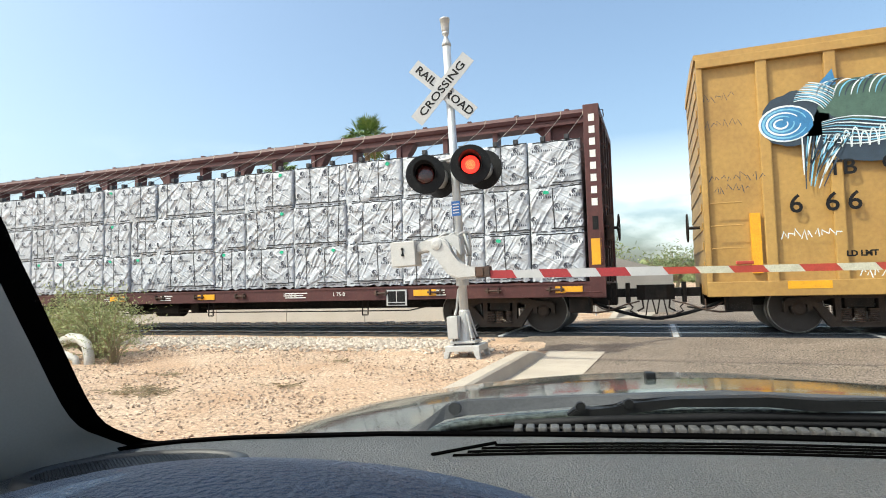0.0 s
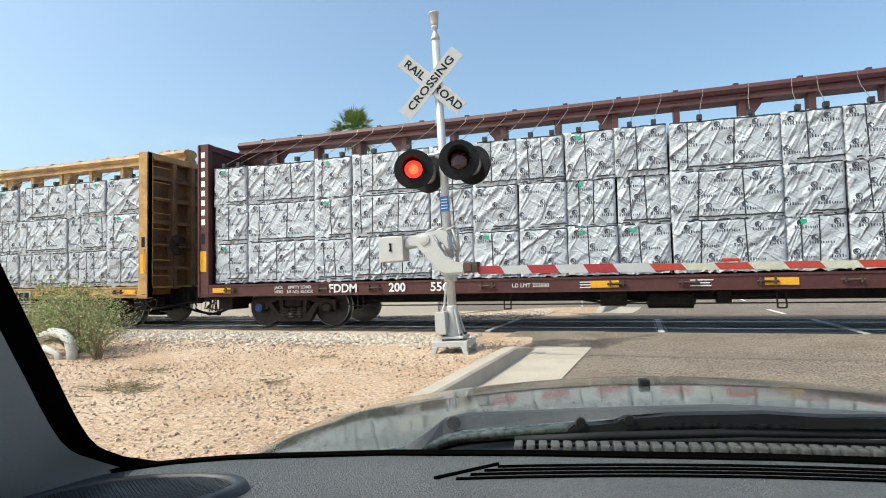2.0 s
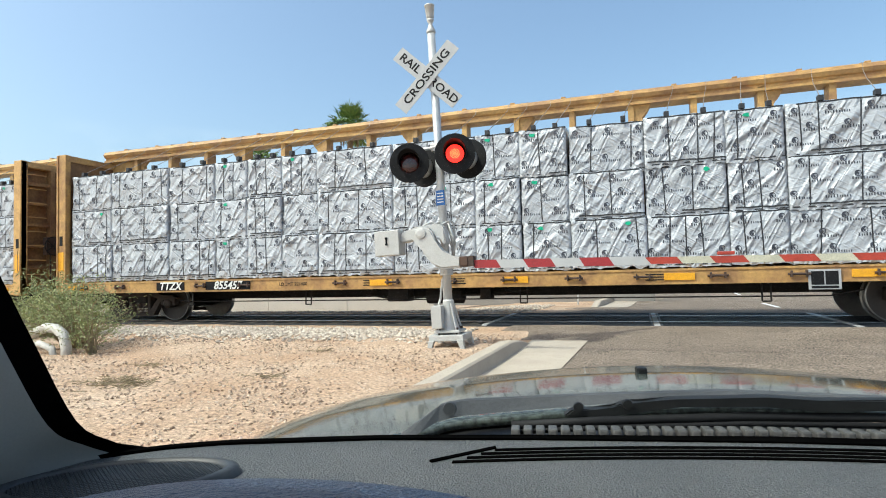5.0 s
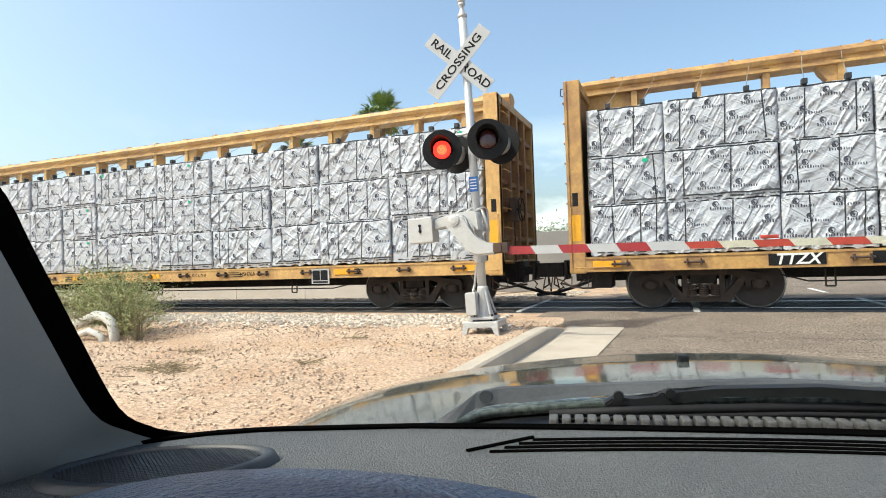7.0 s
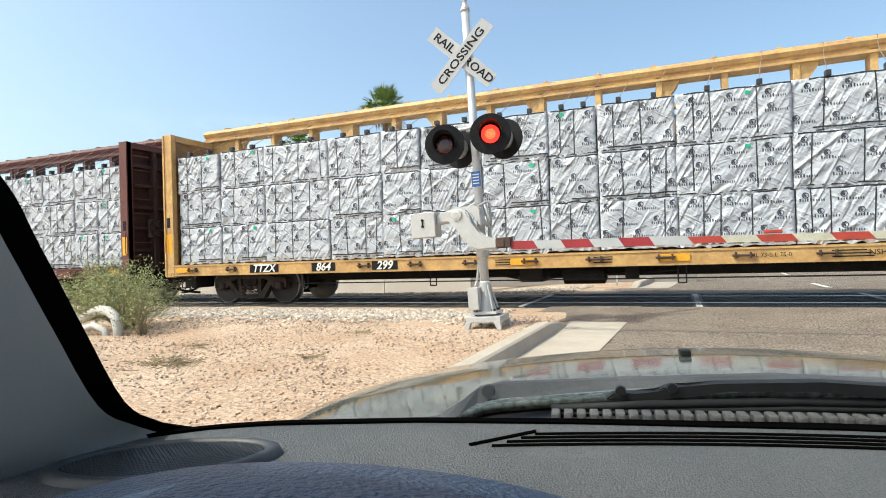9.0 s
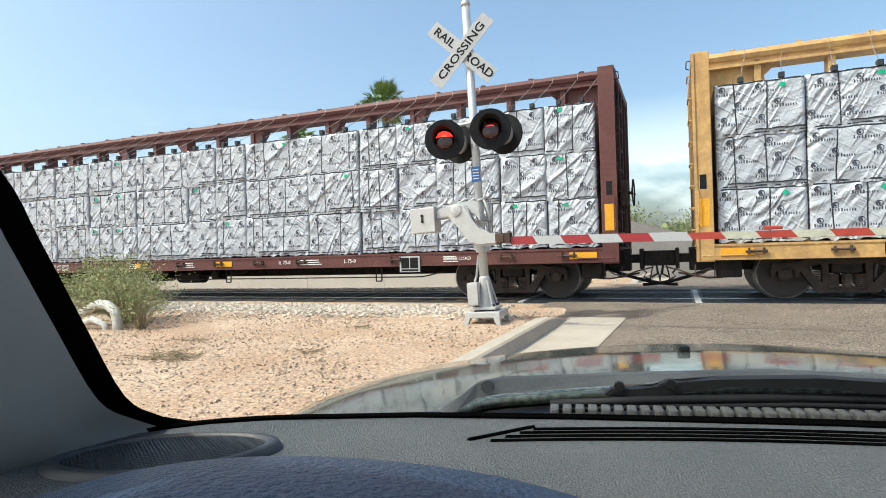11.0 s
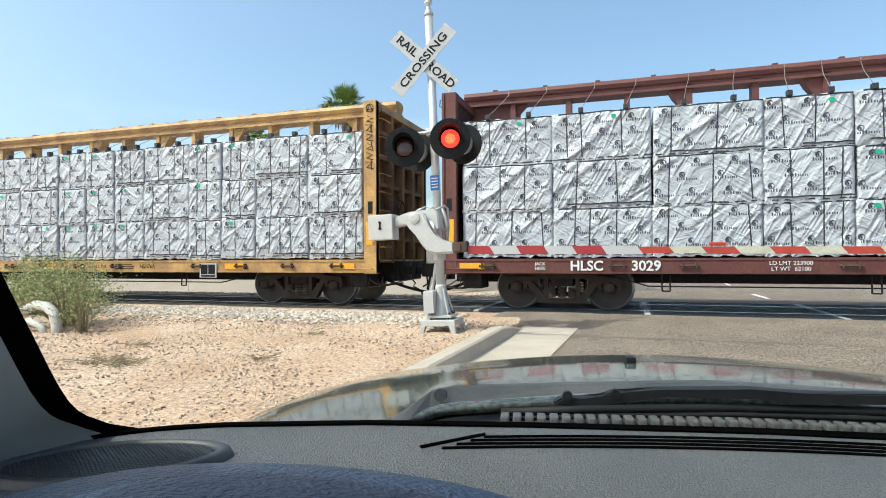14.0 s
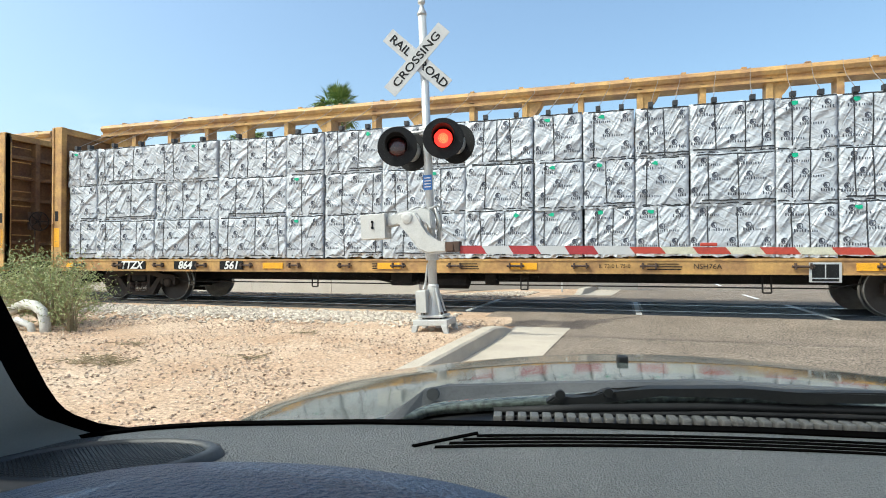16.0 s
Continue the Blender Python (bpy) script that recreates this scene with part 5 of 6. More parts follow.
bm = bmesh.new()
dx_ = list(np.linspace(-0.62, 1.22, 93))
fr = [0.0, 0.006, 0.012, 0.02, 0.03, 0.04, 0.06, 0.08, 0.1, 0.12, 0.14, 0.17, 0.2, 0.24, 0.28, 0.33, 0.38, 0.42]
rows_ = [[bm.verts.new((x, screen_y(x) - 0.012 - f_, dash_z(x, screen_y(x) - 0.012 - f_))) for x in dx_] for f_ in fr]
front = [bm.verts.new((v.co.x, v.co.y - 0.03, 0.6)) for v in rows_[-1]]
rows_.append(front)
for a, b in zip(rows_, rows_[1:]):
    for i in range(len(dx_) - 1):
        bm.faces.new((a[i], b[i], b[i + 1], a[i + 1]))
part("dashboard", bm, "dash", vehicle, "dark grained vinyl dashboard", smooth=True)
# black band along the windscreen base, seen from inside
bm = bmesh.new()
prev = None
for x in np.linspace(-0.6, 1.2, 73):
    y = screen_y(x)
    wide = lerp((-0.5, -0.1, 0.3, 0.8, 1.2), (0.028, 0.03, 0.036, 0.042, 0.03), x)
    c = [(y + 0.05, 1.066), (y + 0.045, 1.072), (y - 0.014, 1.0885), (y - wide, 1.0885), (y - wide + 0.004, 1.07), (y + 0.06, 1.04)]
    cur = [bm.verts.new((x, a, b)) for a, b in c]
    if prev:
        for i in range(6):
            bm.faces.new((prev[i], cur[i], cur[(i + 1) % 6], prev[(i + 1) % 6]))
    prev = cur
part("screen_band", bm, "frit", vehicle, "black band round the windscreen")
# defroster slots
slots = part("defroster_vent", box(bmesh.new(), -0.1, 0.7, 0.69, 0.70, 1.05, 1.06), "black", vehicle, "long defroster vent in the dashboard")
for k in range(4):
    bm = bmesh.new()
    a = -0.045 - 0.015 * k
    pts = [(x, 0.672 - 0.013 * k + 0.042 * (1 - ((x - MIDX) / 0.415) ** 2)) for x in np.linspace(a, 2 * MIDX - a, 40)]
    prev = None
    for x, y in pts:
        z = dash_z(x, y)
        cur = [bm.verts.new((x, y - 0.0032, z + 0.0015)), bm.verts.new((x, y + 0.0032, z + 0.0015)), bm.verts.new((x, y + 0.0032, z - 0.004)), bm.verts.new((x, y - 0.0032, z - 0.004))]
        if prev:
            for i in range(4):
                bm.faces.new((prev[i], cur[i], cur[(i + 1) % 4], prev[(i + 1) % 4]))
        prev = cur
    part("slot", bm, "frit", slots)
for s in (-1, 1):
    bm = bmesh.new()
    tube(bm, [(MIDX + s * 0.415, 0.637, dash_z(MIDX + s * 0.415, 0.637) + 0.0005), (MIDX + s * 0.345, 0.694, dash_z(MIDX + s * 0.345, 0.694) + 0.0005)], 0.003, 6)
    part("slot", bm, "frit", slots)
# speaker grille
bm = bmesh.new()
gx, gy = -0.435, 0.545


def grille_pt(a, r):
    px, py = r * 0.108 * math.cos(a), r * 0.048 * math.sin(a)
    c, s = math.cos(0.35), math.sin(0.35)
    return gx + px * c - py * s, gy + px * s + py * c


prev = None
for k in range(49):
    a = 2 * math.pi * k / 48
    cur = []
    for r, dz in ((1.16, 0.0), (1.12, 0.008), (1.02, 0.010), (0.97, 0.003), (0.97, -0.006)):
        x, y = grille_pt(a, r)
        cur.append(bm.verts.new((x, y, dash_z(x, y) + dz)))
    if prev:
        for i in range(4):
            bm.faces.new((prev[i], cur[i], cur[i + 1], prev[i + 1]))
    prev = cur
gr = part("speaker_bezel", bm, "bezel", vehicle, "oval speaker bezel", smooth=True)
bm = bmesh.new()
n = 26
for i in range(-n, n + 1):
    for j in range(-12, 13):
        u, v = i / n + (0.5 / n if j % 2 else 0), j / 12
        if u * u + v * v > 0.92:
            continue
        a, r = math.atan2(v, u), math.hypot(u, v)
        x, y = grille_pt(a, r)
        z = dash_z(x, y) + 0.004
        lathe(bm, [(0.0024, 0), (0.0016, 0.0022)], pose(x, y, z), 5)
v = [bm.verts.new((*grille_pt(2 * math.pi * k / 40, 0.98), dash_z(*grille_pt(2 * math.pi * k / 40, 0.98)) + 0.0035)) for k in range(40)]
bm.faces.new(v)
part("speaker_grille", bm, "bezel", gr, "dark perforated speaker grille")
# instrument binnacle
bm = bmesh.new()
rows_ = []
for j in range(15):
    v = j / 14
    y = 0.42 - 0.32 * v
    prof = math.sin(math.pi * min(1, 0.10 + v * 0.62)) ** 0.5
    rows_.append([])
    for i in range(41):
        u = -1 + i / 20
        x = -0.16 + 0.30 * u
        arch = math.sqrt(max(0, 1 - abs(u) ** 2.2))
        z = 1.02 + (1.186 - 1.02) * arch * (0.35 + 0.65 * prof if v > 0.02 else 0.3)
        rows_[-1].append(bm.verts.new((x, y, z)))
for a, b in zip(rows_, rows_[1:]):
    for i in range(40):
        bm.faces.new((a[i], b[i], b[i + 1], a[i + 1]))
bn = part("instrument_binnacle", bm, "hoodvinyl", vehicle, "dark grained vinyl instrument hood, its colour tinted by skylight", smooth=True)
bn.modifiers.new("thick", "SOLIDIFY").thickness = 0.01
# A-pillars: trim, black seal edge and clip
for s in (-1, 1):
    def mx(x):
        return x if s < 0 else 2 * MIDX - x
    bm = bmesh.new()
    line = [(-0.46, 0.69, 1.075), (-0.495, 0.665, 1.085), (-0.512, 0.63, 1.105), (-0.52, 0.585, 1.14), (-0.527, 0.535, 1.235), (-0.533, 0.49, 1.325), (-0.54, 0.45, 1.40), (-0.52, 0.30, 1.52), (-0.46, 0.12, 1.62)]
    prev = None
    fine_line = []
    for k in range(len(line) - 1):
        p0, p1, p2, p3 = (Vector(line[min(max(k + q, 0), len(line) - 1)]) for q in (-1, 0, 1, 2))
        for q in range(4):
            t = q / 4
            v = 0.5 * (2 * p1 + (p2 - p0) * t + (2 * p0 - 5 * p1 + 4 * p2 - p3) * t * t + (3 * p1 - p0 - 3 * p2 + p3) * t ** 3)
            fine_line.append((*v, min(1, (k + t) / 1.6)))
    for x, y, z, w in fine_line:
        ring = [(x, y, z), (x - 0.019 * w, y - 0.009 - 0.011 * w, z - 0.014 * (1 - w)), (x - 0.035 - 0.01 * w, y - 0.06, z - 0.012), (x - 0.075, y - 0.14, z - 0.03), (x - 0.14, y - 0.17, z - 0.02), (x - 0.12, y + 0.03, z + 0.0)]
        cur = [bm.verts.new((mx(a), b, c)) for a, b, c in ring]
        if prev:
            for i in range(6):
                fc = bm.faces.new((prev[i], cur[i], cur[(i + 1) % 6], prev[(i + 1) % 6]))
                fc.material_index = 1 if i in (0, 5, 4) else 0
                fc.smooth = i in (1, 2, 3)
        prev = cur
    part("windscreen_pillar", bm, ["pillar", "frit"], vehicle, "pale grey windscreen pillar trim with a black seal")
    bm = bmesh.new()
    box(bm, min(mx(-0.545), mx(-0.50)), max(mx(-0.545), mx(-0.50)), 0.618, 0.642, 1.068, 1.08, 0.004)
    part("trim_clip", bm, "chrome", vehicle)
    bm = bmesh.new()
    prism(bm, [(0.2, 0.35), (0.66, 0.35), (0.66, 1.05), (0.2, 1.0)], min(mx(-0.66), mx(-0.6)), max(mx(-0.66), mx(-0.6)), "x")
    part("door_card", bm, "plastic", vehicle)
# cowl, wiper, seal
bm = bmesh.new()
prev = None
for x in np.linspace(-0.5, 1.1, 65):
    y = screen_y(x)
    c = [(y + 0.05, 1.052), (y + 0.07, 1.056), (y + 0.1, min(1.054, hood_z(x, y + 0.1) - 0.02)), (hood_rear(x) + 0.02, min(1.05, hood_z(x, hood_rear(x)) - 0.02)), (hood_rear(x) + 0.025, 1.0), (y + 0.05, 1.0)]
    far = max(hood_rear(x) + 0.02, y + 0.06)
    low_z = min(1.045, hood_z(x, far) - 0.018)
    c[1], c[2], c[3], c[4] = (y + 0.055, 1.054), (y + 0.058, min(1.052, low_z + 0.01)), (far, low_z), (far + 0.004, 1.0)
    cur = [bm.verts.new((x, a, b)) for a, b in c]
    if prev:
        for i in range(6):
            bm.faces.new((prev[i], cur[i], cur[(i + 1) % 6], prev[(i + 1) % 6]))
    prev = cur
part("cowl", bm, "plastic", vehicle, "dark plastic cowl below the windscreen")
bm = bmesh.new()
for i in range(56):
    x = -0.03 + i * 0.0175
    y = screen_y(x) + 0.062
    box(bm, x, x + 0.0125, y - 0.012, y + 0.014, 1.056, 1.078, 0.003)
part("cowl_ribs", bm, "ribbed", vehicle, "ribbed grey cowl strip")
bm = bmesh.new()
pts = [(-0.03, 0.842, 1.075), (0.1, 0.856, 1.080), (0.3, 0.87, 1.085), (0.52, 0.872, 1.085), (0.7, 0.86, 1.08)]
tube(bm, pts, 0.007, 6)
tube(bm, [(x, y - 0.004, z - 0.009) for x, y, z in pts], 0.004, 6)
part("wiper_blade", bm, "rubber", vehicle, "black wiper blade", smooth=True)
bm = bmesh.new()
prism(bm, [(0.045, 1.083), (0.06, 1.095), (0.09, 1.094), (0.12, 1.095), (0.13, 1.105), (0.16, 1.103), (0.2, 1.11), (0.33, 1.114), (0.40, 1.11), (0.56, 1.112), (0.56, 1.098), (0.40, 1.094), (0.33, 1.1), (0.21, 1.099), (0.15, 1.09), (0.1, 1.083)], 0.862, 0.885)
bmesh.ops.bevel(bm, geom=list(bm.edges), offset=0.003, segments=2, affect="EDGES")
for x, z in ((0.068, 1.098), (0.138, 1.103)):
    lathe(bm, [(0.008, 0), (0.007, 0.005)], pose(x, 0.862, z, 90), 10)
part("wiper_arm", bm, "plastic", vehicle, "black wiper arm with rivets")
bm = bmesh.new()
edge = [(-0.20, 0.84, 1.052), (-0.17, 0.86, 1.068), (-0.145, 0.885, 1.083), (-0.11, 0.898, 1.088), (0.08, 0.93, 1.094), (0.3, 0.95, 1.1), (0.52, 0.93, 1.094), (0.71, 0.898, 1.088), (0.745, 0.885, 1.083), (0.80, 0.84, 1.052)]
prev = None
for k, (x, y, z) in enumerate(edge):
    w = (0.008, 0.010, 0.013, 0.013, 0.008, 0.005, 0.008, 0.013, 0.010, 0.008)[k]
    cur = [bm.verts.new(p) for p in ((x, y - 0.004, z - w), (x, y + 0.012, z + w * 0.55), (x, y + 0.03, z + w * 0.5), (x, y + 0.02, z - w))]
    if prev:
        for i in range(4):
            bm.faces.new((prev[i], cur[i], cur[(i + 1) % 4], prev[(i + 1) % 4]))
    else:
        bm.faces.new(cur)
    prev = cur
bm.faces.new(prev[::-1])
lathe(bm, [(0.011, 0), (0.01, 0.006)], pose(-0.127, 0.884, 1.089, 90), 12)
part("cowl_end", bm, "cowlgrey", vehicle, "raised cowl edge with a bolt")
# windscreen glass
gm = bpy.data.materials.new("windscreen_glass")
gm.use_nodes = True
gn, gl = gm.node_tree.nodes, gm.node_tree.links
gn.remove(gn["Principled BSDF"])
tr, gs, mxs, fz = gn.new("ShaderNodeBsdfTransparent"), gn.new("ShaderNodeBsdfGlossy"), gn.new("ShaderNodeMixShader"), gn.new("ShaderNodeFresnel")
tr.inputs[0].default_value = (0.93, 0.96, 0.95, 1)
gs.inputs["Roughness"].default_value = 0.02
fz.inputs[0].default_value = 1.12
gl.new(fz.outputs[0], mxs.inputs[0])
gl.new(tr.outputs[0], mxs.inputs[1])
gl.new(gs.outputs[0], mxs.inputs[2])
gl.new(mxs.outputs[0], gn["Material Output"].inputs[0])
M["glass"] = gm
bm = bmesh.new()
rows_ = []
for j in range(9):
    v = j / 8
    row = []
    for i in range(41):
        u = i / 40
        xb = -0.56 + u * 1.72
        x = MIDX + (xb - MIDX) * (1 - 0.3 * v)
        yb = screen_y(xb) + 0.02
        row.append(bm.verts.new((x, yb + (0.12 - 0.05 * (2 * u - 1) ** 2 - yb) * v, 1.085 + 0.53 * v + 0.03 * math.sin(math.pi * v))))
    rows_.append(row)
for a, b in zip(rows_, rows_[1:]):
    for i in range(40):
        bm.faces.new((a[i], a[i + 1], b[i + 1], b[i]))
wsc = part("windscreen", bm, "glass", vehicle, "clear windscreen", smooth=True)
wsc.visible_shadow = False

# ---- beyond the track ----
def palm(x, y, h, r, seed):
    rnd = random.Random(seed)
    top = new("palm_tree")
    top.matrix_basis = pose(x, y, ground_z(x, y))
    tagged(top, "tall fan palm with a shaggy green crown", "palm tree", "palms beyond the track")
    bm = bmesh.new()
    tube(bm, [(0.1 * math.sin(i * 0.7), 0, h * i / 12) for i in range(13)], [0.34 - 0.012 * i for i in range(13)], 12)
    part("trunk", bm, "trunk", top)
    verts, faces = [], []

    def leafblade(d, stalk, ln, droop):
        """A stalk, then a fan of narrow pointed leaflets that hang at their tips."""
        d = d.normalized()
        start = Vector((0, 0, h - 0.15))
        base = start + d * stalk - Vector((0, 0, droop * stalk * 0.35))
        side = d.cross(Vector((0, 0, 1)))
        if side.length < 0.1:
            side = Vector((1, 0, 0))
        side.normalize()
        up = side.cross(d)
        o = len(verts)
        verts.extend([start - side * 0.03, start + side * 0.03, base + side * 0.02, base - side * 0.02])
        faces.append((o, o + 1, o + 2, o + 3))
        for k in range(19):
            a = radians(-85 + 170 * k / 18)
            w = (d * math.cos(a) + side * math.sin(a) + up * 0.25 * abs(math.sin(a))).normalized()
            l = ln * (0.6 + 0.4 * math.cos(a)) * rnd.uniform(0.85, 1.15)
            n = w.cross(up + side * rnd.uniform(-0.6, 0.6)).normalized() * 0.042
            p1 = base + w * l * 0.55
            p2 = base + w * l + Vector((0, 0, -droop * l * rnd.uniform(0.3, 0.8)))
            o = len(verts)
            verts.extend([base, p1 + n, p1 - n, p2])
            faces.extend([(o, o + 1, o + 2), (o + 1, o + 3, o + 2)])
    for k in range(64):
        el = math.asin(rnd.uniform(-0.45, 0.98))
        az = rnd.uniform(0, 6.3)
        d = Vector((math.cos(az) * math.cos(el), math.sin(az) * math.cos(el), math.sin(el)))
        leafblade(d, r * rnd.uniform(0.35, 0.6), r * rnd.uniform(0.45, 0.62), 0.7 if el < 0.4 else 0.25)
    me = bpy.data.meshes.new("crown")
    me.from_pydata(verts, [], faces)
    me.materials.append(M["frond"])
    part("crown", me, None, top)
    bm = bmesh.new()
    for k in range(40):
        az = rnd.uniform(0, 6.3)
        c, s = math.cos(az), math.sin(az)
        tube(bm, [(c * 0.3, s * 0.3, h - 0.1), (c * 0.75, s * 0.75, h - 0.6), (c * 0.7, s * 0.7, h - rnd.uniform(1.0, 1.8))], [0.03, 0.12, 0.01], 5)
    part("dead_frond_skirt", bm, "twig", top, "brown skirt of dry fronds")


palm(-21.0, 40, 13.45, 2.1, 1)
palm(-29.0, 40, 11.6, 1.7, 2)


def leafy(name, x, y, w, h, mat, label, category, seed, leaf=0.05, count=2500, trunk_h=0.0, group="", stems=26):
    """Twigs from the base and a loose cloud of narrow leaves round their ends."""
    rnd = random.Random(seed)
    top = new(name)
    top.matrix_basis = pose(x, y, ground_z(x, y))
    tagged(top, label, category, group)
    bm = bmesh.new()
    ends = []
    if trunk_h:
        tube(bm, [(0, 0, -0.05), (0.05 * w, 0, trunk_h)], [0.05 * h, 0.03 * h], 8)
    for k in range(stems):
        a, q = rnd.uniform(0, 6.3), rnd.random() ** 0.6
        e = Vector((math.cos(a) * w / 2 * q, math.sin(a) * w / 2 * q, trunk_h + (h - trunk_h) * (1 - 0.5 * q * q) * rnd.uniform(0.5, 1.0)))
        mid = Vector((e.x * 0.35, e.y * 0.35, trunk_h + (e.z - trunk_h) * 0.6))
        tube(bm, [(0.04 * w * math.cos(a), 0.04 * w * math.sin(a), trunk_h), mid, e], [0.012 * h, 0.008 * h, 0.003 * h], 5)
        ends.append((mid, e))
    part("trunk" if trunk_h else "stems", bm, "twig", top)
    verts, faces = [], []
    for _ in range(count):
        mid, e = rnd.choice(ends)
        t = rnd.uniform(0.1, 1.1)
        p = mid.lerp(e, t) + Vector((rnd.gauss(0, 1), rnd.gauss(0, 1), rnd.gauss(0, 0.8))) * 0.075 * w
        if p.z < 0.03:
            p.z = 0.03 + rnd.random() * 0.1
        d = Vector((rnd.gauss(0, 1), rnd.gauss(0, 1), rnd.gauss(0.4, 0.8))).normalized() * leaf * rnd.uniform(0.7, 1.5)
        n = d.cross(Vector((rnd.gauss(0, 1), rnd.gauss(0, 1), rnd.gauss(0, 1)))).normalized() * leaf * 0.16
        o = len(verts)
        verts.extend([p, p + d * 0.5 + n, p + d, p + d * 0.5 - n])
        faces.append((o, o + 1, o + 2, o + 3))
    me = bpy.data.meshes.new("foliage")
    me.from_pydata(verts, [], faces)
    me.materials.append(M[mat])
    part("crown" if trunk_h else "foliage", me, None, top)
    return top


leafy("bush", -9.3, 7.45, 2.1, 1.25, "leaf", "thin dry yellow-green bush beside the track", "bush", 3, 0.055, 4600, 0, "bushes", 70)
leafy("bush", -11.6, 8.7, 2.6, 1.4, "leaf", "thin dry yellow-green bush beside the track", "bush", 4, 0.07, 5200, 0, "bushes", 50)
leafy("bush", -8.3, 6.95, 0.85, 0.85, "leaf", "thin dry yellow-green bush beside the track", "bush", 6, 0.05, 700, 0, "bushes", 30)

# bent pale pipe beside the bush
bm = bmesh.new()
px, py = -8.74, 6.88
tube(bm, [(px - 1.5, py + 0.3, 0.32), (px - 0.6, py + 0.1, 0.56), (px - 0.25, py, 0.55), (px - 0.06, py - 0.03, 0.46), (px + 0.03, py - 0.05, 0.28), (px + 0.04, py - 0.05, 0.0)], 0.08, 12)
tube(bm, [(px - 1.3, py - 0.05, 0.1), (px - 0.5, py - 0.1, 0.32), (px - 0.22, py - 0.1, 0.24), (px - 0.15, py - 0.1, 0.0)], 0.055, 10)
tagged(part("bent_pipe", bm, "pipe", smooth=True), "pale bent pipe rising from the sand", "pipe")

# long concrete wall
wl_ = tagged(new("wall_back"), "long low pale concrete retaining wall with vertical joints", "wall", kind="structure")
for i in range(9):
    bm = bmesh.new()
    box(bm, -39.5 + i * 3.6, -39.5 + i * 3.6 + 3.585, 20.0, 20.25, -0.5, 1.25, 0.01)
    part("wall_panel", bm, "wall", wl_)
bm2 = bmesh.new()
box(bm2, -9.5, -1.9, 22.0, 22.25, 0.0, 2.3, 0.02)
prism(bm2, [(-1.9, 0.0), (0.6, 0.0), (0.6, 1.55), (-1.9, 2.3)], 22.0, 22.25)
tagged(part("abutment_wall", bm2, "wall2"), "grey concrete wall sloping down beside the road", "wall", kind="structure")

# sign: do not stop on tracks
sg = new("road_sign")
sg.matrix_basis = pose(-1.92, 20.0, ground_z(-1.9, 20), 0, 0, 10)
tagged(sg, "white DO NOT STOP ON TRACKS sign on a thin post", "road sign")
bm = bmesh.new()
box(bm, -0.025, 0.025, -0.02, 0.02, 0, 2.5)
part("post", bm, "alu", sg)
bm = bmesh.new()
box(bm, -0.31, 0.31, -0.026, -0.022, 2.42, 3.2, 0.001)
pl = part("sign_plate", bm, "sign", sg)
bm = bmesh.new()
for a in ((-0.29, 0.29, 2.44, 2.455), (-0.29, 0.29, 3.165, 3.18), (-0.29, -0.275, 2.44, 3.18), (0.275, 0.29, 2.44, 3.18)):
    box(bm, a[0], a[1], -0.031, -0.0265, a[2], a[3])
part("border", bm, "black", pl)
for i, tx in enumerate(("DO NOT", "STOP", "ON", "TRACKS")):
    words(tx, 0.17, pose(0, -0.031, 3.07 - i * 0.17), "black", pl, bold=0.004)


def street_lamp(x, y, h, arm):
    top = new("street_lamp")
    top.matrix_basis = pose(x, y, ground_z(x, y))
    tagged(top, "tall grey street lamp with an angled arm", "street lamp", "lamps along the road")
    bm = bmesh.new()
    tube(bm, [(0, 0, 0), (0, 0, h * 0.62)], [0.11, 0.09], 10)
    part("pole", bm, "pole", top)
    bm = bmesh.new()
    tube(bm, [(0, 0, h * 0.6), (-arm * 0.1, 0, h * 0.66), (-arm * 0.85, 0, h * 0.97), (-arm, 0, h)], [0.07, 0.06, 0.05, 0.05], 8)
    part("arm", bm, "pole", top)
    bm = bmesh.new()
    box(bm, -arm - 0.75, -arm + 0.05, -0.18, 0.18, h - 0.06, h + 0.1, 0.04)
    part("lamp_head", bm, "pole", top)


street_lamp(13.0, 45, 9.9, 2.4)
street_lamp(15.8, 92, 10.2, 3.2)
for x, y, h in ((17.3, 92, 6.2), (19.0, 92, 5.8), (44, 150, 9.0)):
    street_lamp(x, y, h, 0.3)

rt = random.Random(8)
for x, y, w, h in ((-3.5, 34, 5, 4.2), (1.5, 52, 6, 4.0), (9, 72, 7, 5.5), (13.4, 90, 5, 5.6), (28, 100, 9, 5.0), (-9, 46, 7, 4.5), (-18, 60, 8, 5), (40, 120, 12, 6), (24, 130, 12, 6.5), (55, 130, 12, 6), (12, 120, 12, 6)):
    leafy("desert_tree", x, y, w, h, "treeleaf", "pale green feathery desert tree", "tree", int(x * 10 + y), 0.26, 2600, h * 0.28, "trees beyond the track", 40)
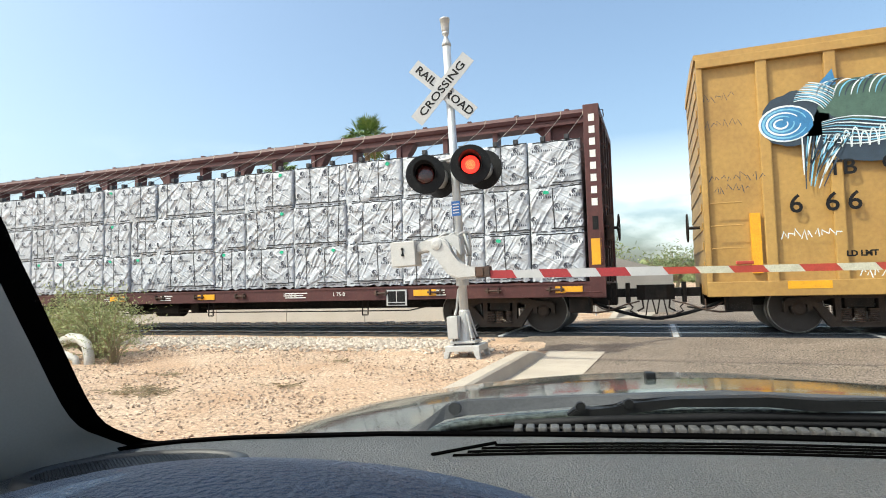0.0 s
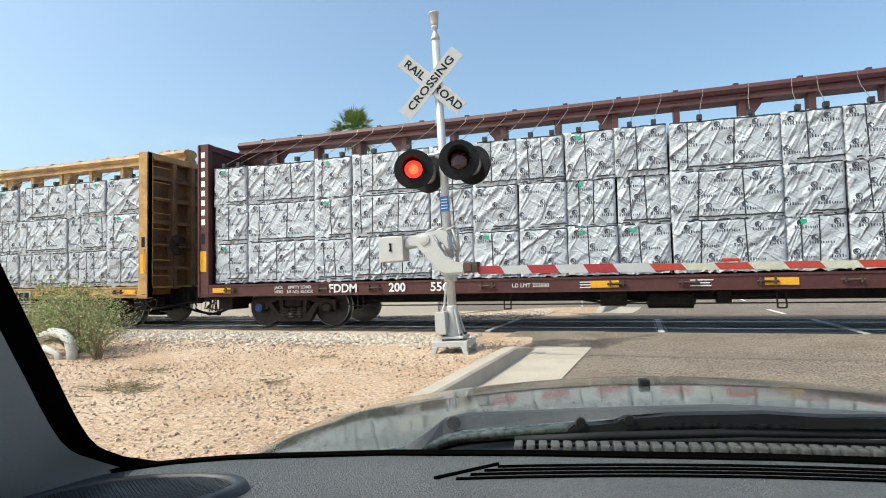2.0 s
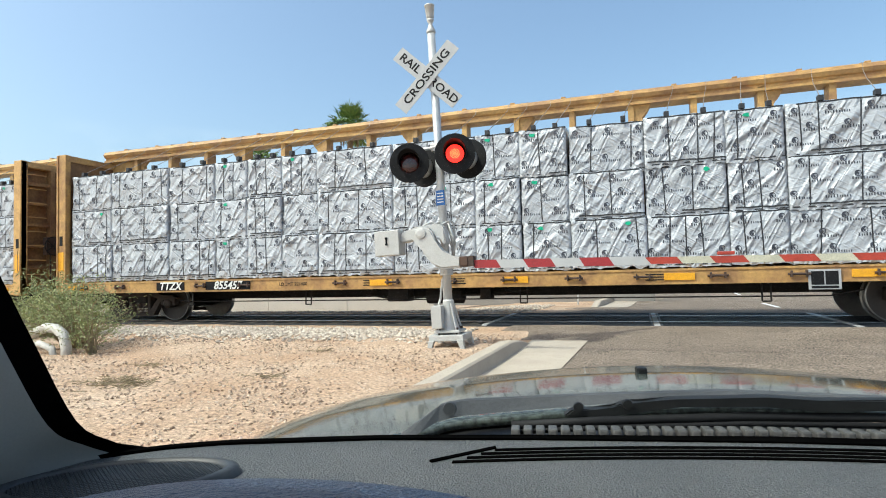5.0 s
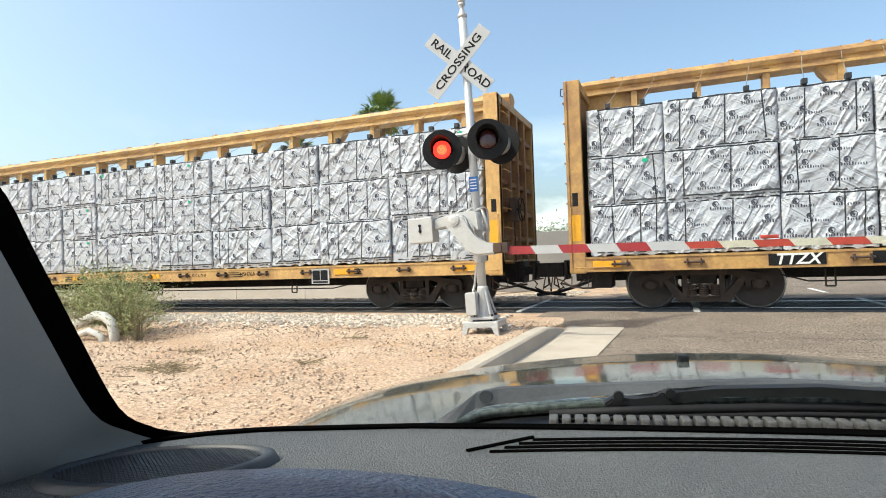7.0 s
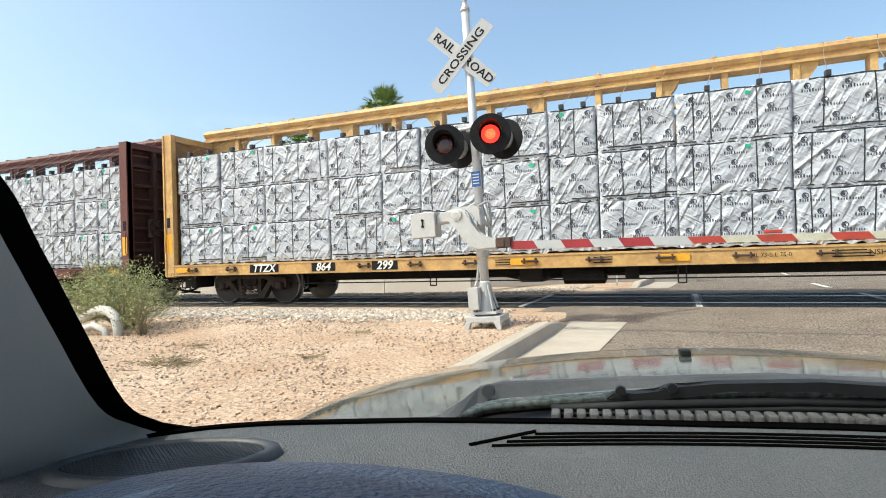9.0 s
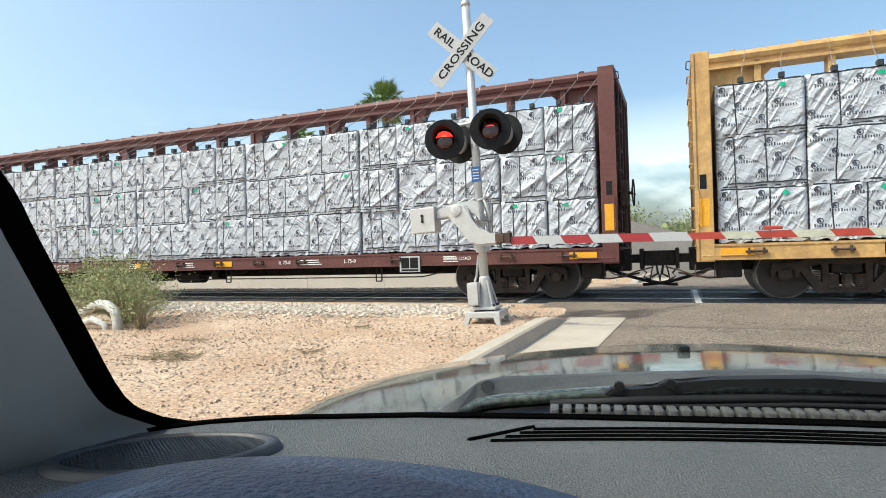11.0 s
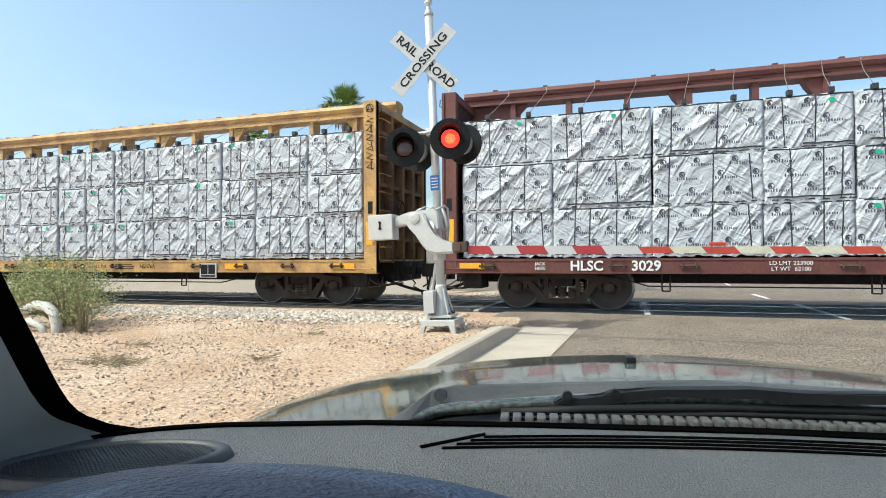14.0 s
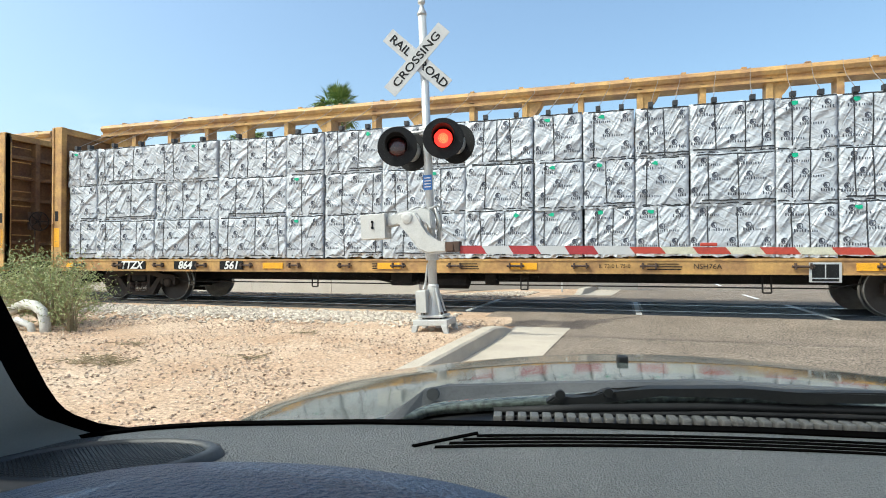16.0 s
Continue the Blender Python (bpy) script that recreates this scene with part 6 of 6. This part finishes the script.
# far scrub line
def far_scrub():
    verts, faces = [], []
    for k in range(2600):
        a = rt.uniform(-1.25, 0.9)
        d = rt.uniform(170, 320)
        cx, cy = d * math.sin(a), d * math.cos(a)
        r = rt.uniform(1.5, 4)
        for _ in range(14):
            p = Vector((cx + rt.gauss(0, r), cy + rt.gauss(0, r), abs(rt.gauss(0, r * 0.6))))
            e = r * 0.35
            o = len(verts)
            verts.extend([p, p + Vector((e, rt.uniform(-e, e), e * 0.6)), p + Vector((0, rt.uniform(-e, e), e * 1.3)), p + Vector((-e, rt.uniform(-e, e), e * 0.5))])
            faces.append((o, o + 1, o + 2, o + 3))
    me = bpy.data.meshes.new("far_scrub")
    me.from_pydata(verts, [], faces)
    me.materials.append(M["treeleaf"])
    tagged(new("far_scrub", me), "distant belt of pale green desert scrub", "scrub", kind="stuff")


far_scrub()

# dry weeds and sticks on the sand
for k, (x, y) in enumerate(((-5.75, 5.15), (-6.35, 6.15), (-4.1, 5.75), (-7.0, 4.9), (-4.5, 7.6))):
    bm = bmesh.new()
    r_ = random.Random(k)
    for _ in range(110 if k == 0 else 16):
        a = r_.uniform(0, 6.3)
        l = r_.uniform(0.06, 0.2)
        bx, by = x + r_.gauss(0, 0.24 if k == 0 else 0.12), y + r_.gauss(0, 0.14 if k == 0 else 0.06)
        z = ground_low(bx, by) + 0.015
        tube(bm, [(bx, by, z), (bx + l * math.cos(a), by + l * math.sin(a), z + r_.uniform(0.0, 0.04))], 0.005, 4)
    tagged(part("dry_twigs", bm, "twig"), "small heap of dry brown twigs on the sand", "twigs", "twigs on the sand")


# ---- movement ----
def train_at(t):
    """How far the train has rolled to the right, in metres."""
    return 6.323 * t + 0.00734 * t ** 2 - 0.000208 * t ** 3


def motions():
    times = [float(t) for t in range(0, 17)]
    for ob, mid in moving:
        walk(ob, [(t, pose(mid + train_at(t), TRACK, RAIL)) for t in times])
    # wheels roll: one turn for each circumference
    spin = [(k / 10, -math.degrees(train_at(k / 10) / 0.46)) for k in range(161)]
    for ob, x in wheelsets:
        walk(ob, [(t, Matrix.Translation((x, 0, 0.46)) @ Matrix.Rotation(radians(-a), 4, "Y")) for t, a in spin])
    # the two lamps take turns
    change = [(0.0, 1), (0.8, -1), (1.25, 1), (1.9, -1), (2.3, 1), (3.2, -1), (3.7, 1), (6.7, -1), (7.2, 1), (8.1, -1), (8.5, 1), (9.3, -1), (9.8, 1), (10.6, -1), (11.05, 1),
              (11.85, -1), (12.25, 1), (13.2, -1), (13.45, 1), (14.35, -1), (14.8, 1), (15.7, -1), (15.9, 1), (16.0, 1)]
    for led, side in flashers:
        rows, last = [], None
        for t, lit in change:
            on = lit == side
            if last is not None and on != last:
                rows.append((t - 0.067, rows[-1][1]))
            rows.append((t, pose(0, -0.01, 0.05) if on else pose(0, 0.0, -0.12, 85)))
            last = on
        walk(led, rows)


motions()
